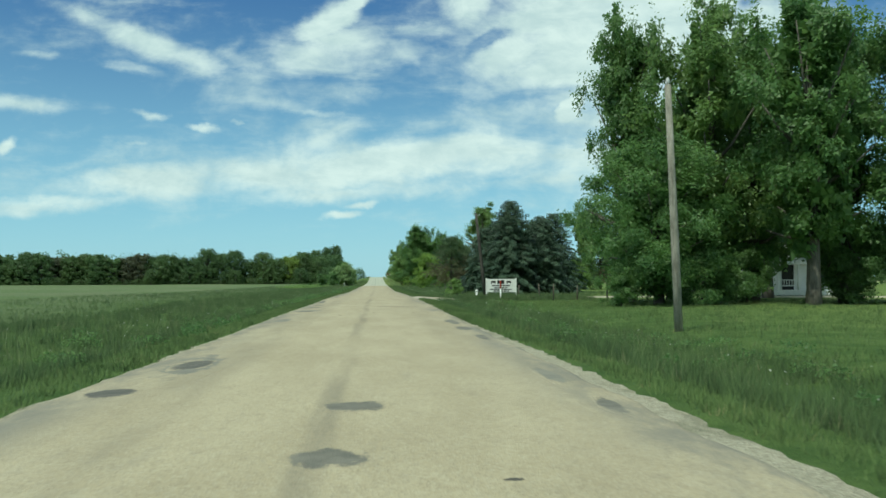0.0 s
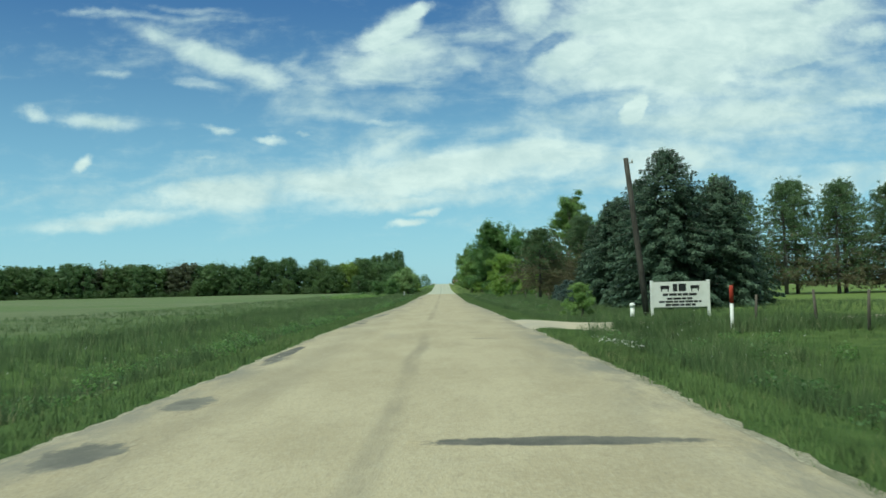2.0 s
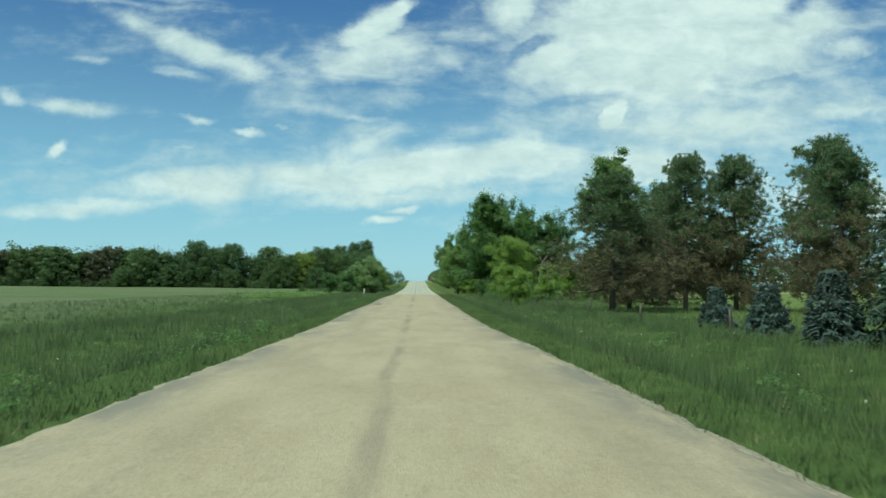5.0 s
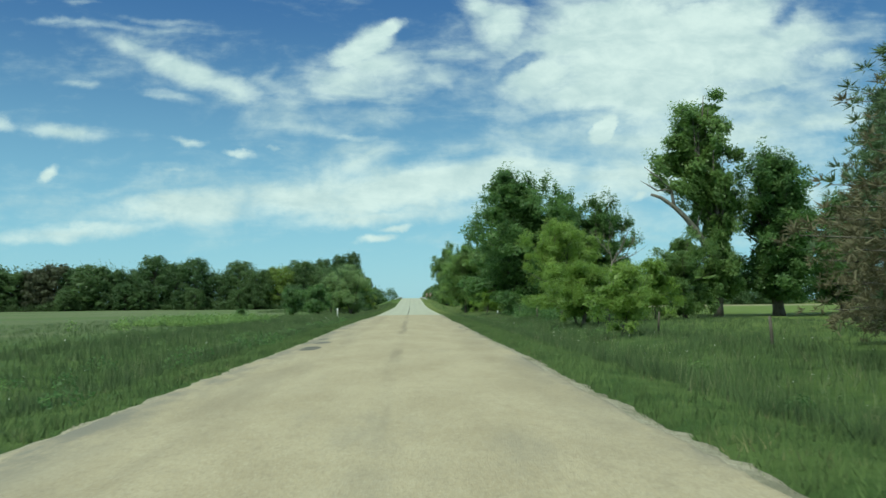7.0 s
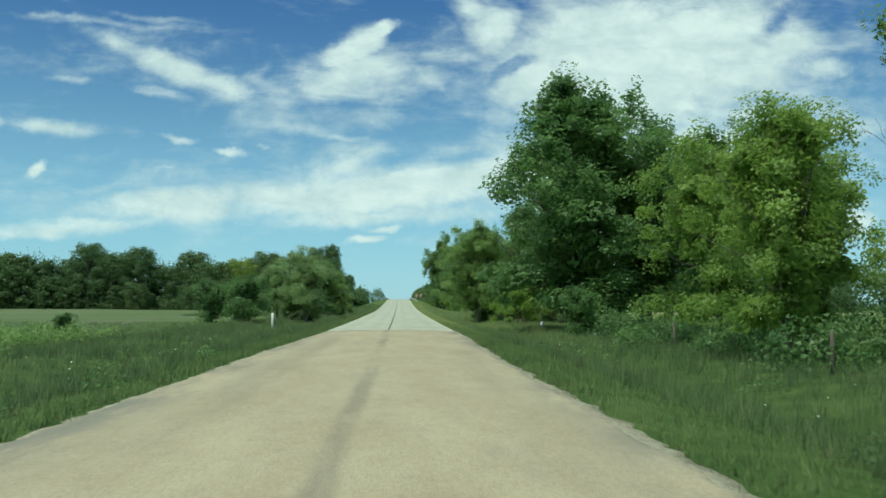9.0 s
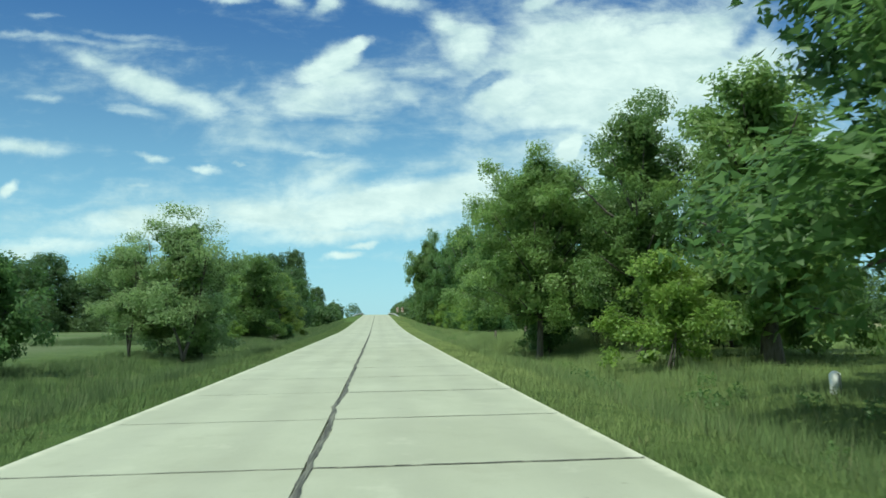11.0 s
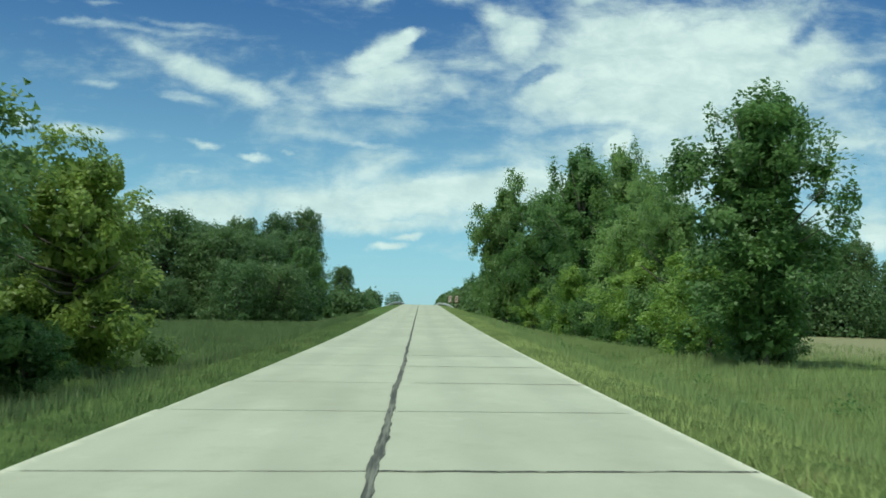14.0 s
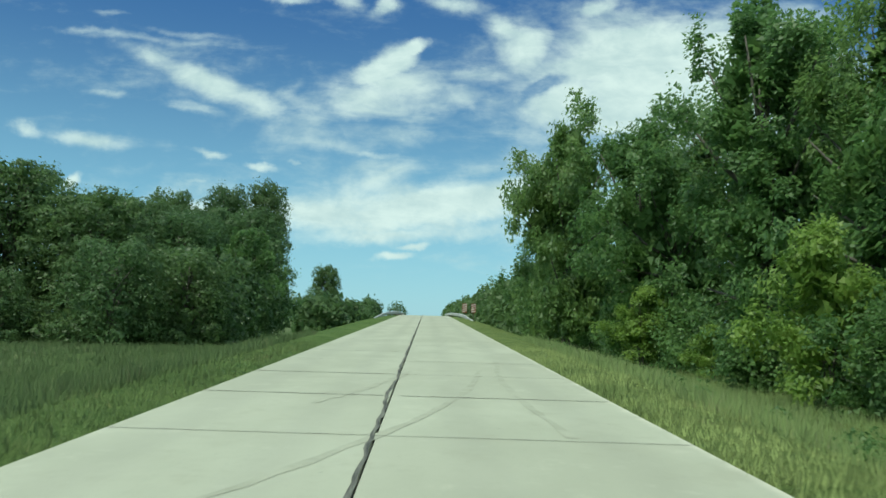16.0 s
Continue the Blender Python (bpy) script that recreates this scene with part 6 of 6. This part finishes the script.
# ---- bridge rails and markers at the crest ----
def guard_rail(side, label):
    x_road = RIGHT + 0.35 if side > 0 else LEFT - 0.35
    g = thing("guard_rail", x_road, 384.0, 0.0, label, "guard rail", "bridge approach rails")
    line = []
    for k in range(16):
        y = 376 + 3.6 * k
        flare = 1.5 * (1 - ease(376, 396, y)) ** 1.2
        x = x_road + side * flare
        line.append((x, y, ground_z(x, y) + 0.27 - 0.38 * (1 - ease(376, 386, y))))
    bm = bmesh.new()
    rows = []
    for x, y, z in line:
        rows.append([bm.verts.new((x - x_road - side * d, y - 384, z + dz)) for d, dz in ((0, 0.16), (0.06, 0.11), (0.06, 0.05), (0, 0), (0.06, -0.05), (0.06, -0.11), (0, -0.16), (-0.03, -0.16), (-0.03, 0.16))])
    for a, b in zip(rows, rows[1:]):
        for k in range(9):
            bm.faces.new((a[k], a[(k + 1) % 9], b[(k + 1) % 9], b[k]))
    part("beam", bm, GALVANISED, g)
    for x, y, z in line:
        px = x + side * 0.1 - x_road
        part("post", box(bmesh.new(), px - 0.07, px + 0.07, y - 384 - 0.08, y - 384 + 0.08, ground_z(x + side * 0.1, y) - 0.2, z + 0.12), POSTWOOD, g)


guard_rail(1, "galvanised guard rail flaring from the bridge")
guard_rail(-1, "galvanised guard rail flaring from the bridge")
for x in (4.6, 5.7):
    y = 402.0
    m = thing("object_marker", x, y, None, "orange striped hazard marker panel on a post", "marker", "bridge hazard markers")
    h = 4.3 - m.location.z
    part("post", box(bmesh.new(), -0.04, 0.04, 0.02, 0.08, -0.2, h), POSTWOOD, m)
    panel = part("panel", box(bmesh.new(), -0.30, 0.30, -0.012, 0.012, h - 1.15, h, 0.008), ORANGE, m)
    for k in range(4):
        bm = bmesh.new()
        z = h - 1.02 + 0.27 * k
        a = [bm.verts.new(p) for p in ((-0.26, -0.018, z - 0.06), (0.26, -0.018, z + 0.10), (0.26, -0.018, z + 0.19), (-0.26, -0.018, z + 0.03))]
        bm.faces.new(a)
        part("stripe", bm, WHITE, panel)

# bare twig before the hedge
twig = thing("dead_twig", -7.6, 263.5, None, "bare pale dead twig standing in the grass", "twig")
bm = bmesh.new()
for k in range(3):
    bare_branch(bm, (0, 0, -0.05), ((0.2, -0.3, 0.35)[k], 0.1, 1), 0.45, 0.014, 2, random.Random(30 + k))
part("stem", bm, DEADWOOD, twig)

# ---- small plants on the verge ----
rng = np.random.default_rng(77)
n = 1300
fx, fy = band(4.3, 9.0, 6, 200)(rng, n)
fz = np.array([ground_z(a, b) for a, b in zip(fx.tolist(), fy.tolist())]) + rng.uniform(0.25, 0.6, n)
# a low drift of white clover blossom by the road
m = 150
fx[:m] = 3.25 + rng.normal(0, 0.10, m) + np.linspace(0, 0.6, m)
fy[:m] = 52.2 - np.linspace(0, 1.3, m) + rng.normal(0, 0.2, m)
fz[:m] = np.array([ground_z(a, b) for a, b in zip(fx[:m].tolist(), fy[:m].tolist())]) + rng.uniform(0.10, 0.22, m)
flowers = new("verge_flowers", leaves("verge_flowers", np.stack([fx, fy, fz], 1), unit(rng.normal(size=(n, 3)) + np.array([0, 0, 2.0])), rng.uniform(0.007, 0.017, n), FLOWERS_AND_GLINTS, rng, 0.9))
tagged(flowers, "scattered small white flower heads in the grass", "flowers", kind="stuff")

# ---- concrete slabs, centre seal and joint seals ----
ROWS = 47
for row in range(ROWS):
    y0 = FIRST + (0.0 if row == 0 else 1.835 + PITCH * (row - 1))
    y1 = FIRST + 1.835 + PITCH * row
    for a, b in ((left_rim(y0), SEAM - 0.012), (SEAM + 0.012, right_rim(y0))):
        verts = []
        for z in (-0.12, 0.012):
            inset = 0.0 if z < 0 else 0.0015
            for x, y in ((a + inset, y0 + 0.0015 + inset), (b - inset, y0 + 0.0015 + inset), (b - inset, y1 - 0.0015 - inset), (a + inset, y1 - 0.0015 - inset)):
                verts.append((x, joint_y(y, x), road_z(joint_y(y, x)) + z))
        me = mesh_from("slab", verts, [(4, 5, 6, 7), (0, 1, 5, 4), (1, 2, 6, 5), (2, 3, 7, 6), (3, 0, 4, 7)], CONCRETE)
        part("slab", me, None, concrete_road)
# far stretch over the crest, too small to pick apart
verts, faces = [], []
far_start = FIRST + 1.835 + PITCH * (ROWS - 1)
for k in range(64):
    y = far_start + PITCH * k
    verts += [(left_rim(y), y, road_z(y) + 0.012), (right_rim(y), y, road_z(y) + 0.012)]
    if k:
        faces.append((2 * k - 2, 2 * k - 1, 2 * k + 1, 2 * k))
part("far_slabs", mesh_from("far_slabs", verts, faces, CONCRETE), None, concrete_road)


def ribbon(name, points, widths, mat, lift):
    verts, faces = [], []
    for i, ((x, y), (wl, wr)) in enumerate(zip(points, widths)):
        p, q = points[max(0, i - 1)], points[min(len(points) - 1, i + 1)]
        d = Vector((q[0] - p[0], q[1] - p[1])).normalized()
        s = Vector((d.y, -d.x))
        verts += [(x - s.x * wl, y - s.y * wl, road_z(y - s.y * wl) + lift), (x + s.x * wr, y + s.y * wr, road_z(y + s.y * wr) + lift)]
        if i:
            faces.append((2 * i - 2, 2 * i - 1, 2 * i + 1, 2 * i))
    return mesh_from(name, verts, faces, mat)


def jag(s, seed, base, amount):
    return max(0.012, base + amount * noise.noise(Vector((s * 0.9, seed, 0))) + amount * 0.8 * noise.noise(Vector((s * 4.0, seed, 4))))


rag = random.Random(14)
pts, wid = [], []
y = FIRST + 0.3
while y < 400:
    pts.append((SEAM + float(np.interp(y, (235, 262, 275, 300), (0.03, 0.015, 0.0, -0.03))) + 0.05 * noise.noise(Vector((0, y * 0.35, 1))) + 0.025 * noise.noise(Vector((0, y * 1.7, 6))), y))
    half = float(np.interp(y, (200, 225, 262, 284, 296, 330), (0.030, 0.036, 0.042, 0.032, 0.022, 0.022)))
    wid.append((jag(y * 0.6, 1, half, half * 0.6) * rag.uniform(0.80, 1.20), jag(y * 0.6, 2, half, half * 0.6) * rag.uniform(0.80, 1.20)))
    y += 0.16 if y < 320 else 1.0
part("centre_seal", ribbon("centre_seal", pts, wid, SEAL, 0.021), None, concrete_road, "brushed dark grey sealant along the centre joint")
for row in range(34):
    yj = FIRST + 1.835 + PITCH * row
    for a, b in ((left_rim(yj) + 0.03, SEAM), (SEAM, right_rim(yj) - 0.03)):
        n = 22
        worn = abs(noise.noise(Vector((row * 1.3, a, 2)))) * 2
        thin = 0.30 + 0.85 * worn
        first, last = int(4 * abs(noise.noise(Vector((row * 2.1, a, 7))))), n - int(4 * abs(noise.noise(Vector((row * 1.7, a, 11)))))
        pts = [(a + (b - a) * k / n, joint_y(yj, a + (b - a) * k / n) + 0.02 * noise.noise(Vector((k * 0.5, row, a)))) for k in range(first, last + 1)]
        wid = [tuple(max(0.004, 0.024 * thin + 0.014 * thin * noise.noise(Vector((k * 0.9, row + a + q, 3)))) for q in (0, 5)) for k in range(first, last + 1)]
        part("joint_seal", ribbon("joint_seal", pts, wid, TAR, 0.018), None, concrete_road)


# faint curved tyre marks on the slabs
SKID = asphalt("rubbed_tyre_mark", (0.35, 0.355, 0.28), (0.42, 0.428, 0.34))
for x0, y0, x1, y1, bend in ((-1.9, 296.3, 0.95, 309.0, 0.55), (-1.45, 303.0, -0.35, 308.5, 0.12), (1.35, 300.5, 1.5, 312.0, -0.25)):
    pts = [(x0 + (x1 - x0) * k / 30 + bend * math.sin(math.pi * k / 30), y0 + (y1 - y0) * k / 30) for k in range(31)]
    wid = [(jag(k * 0.6, x0, 0.05, 0.05), jag(k * 0.6, x0 + 2, 0.05, 0.05)) for k in range(31)]
    part("tyre_mark", ribbon("tyre_mark", pts, wid, SKID, 0.0155), None, concrete_road)
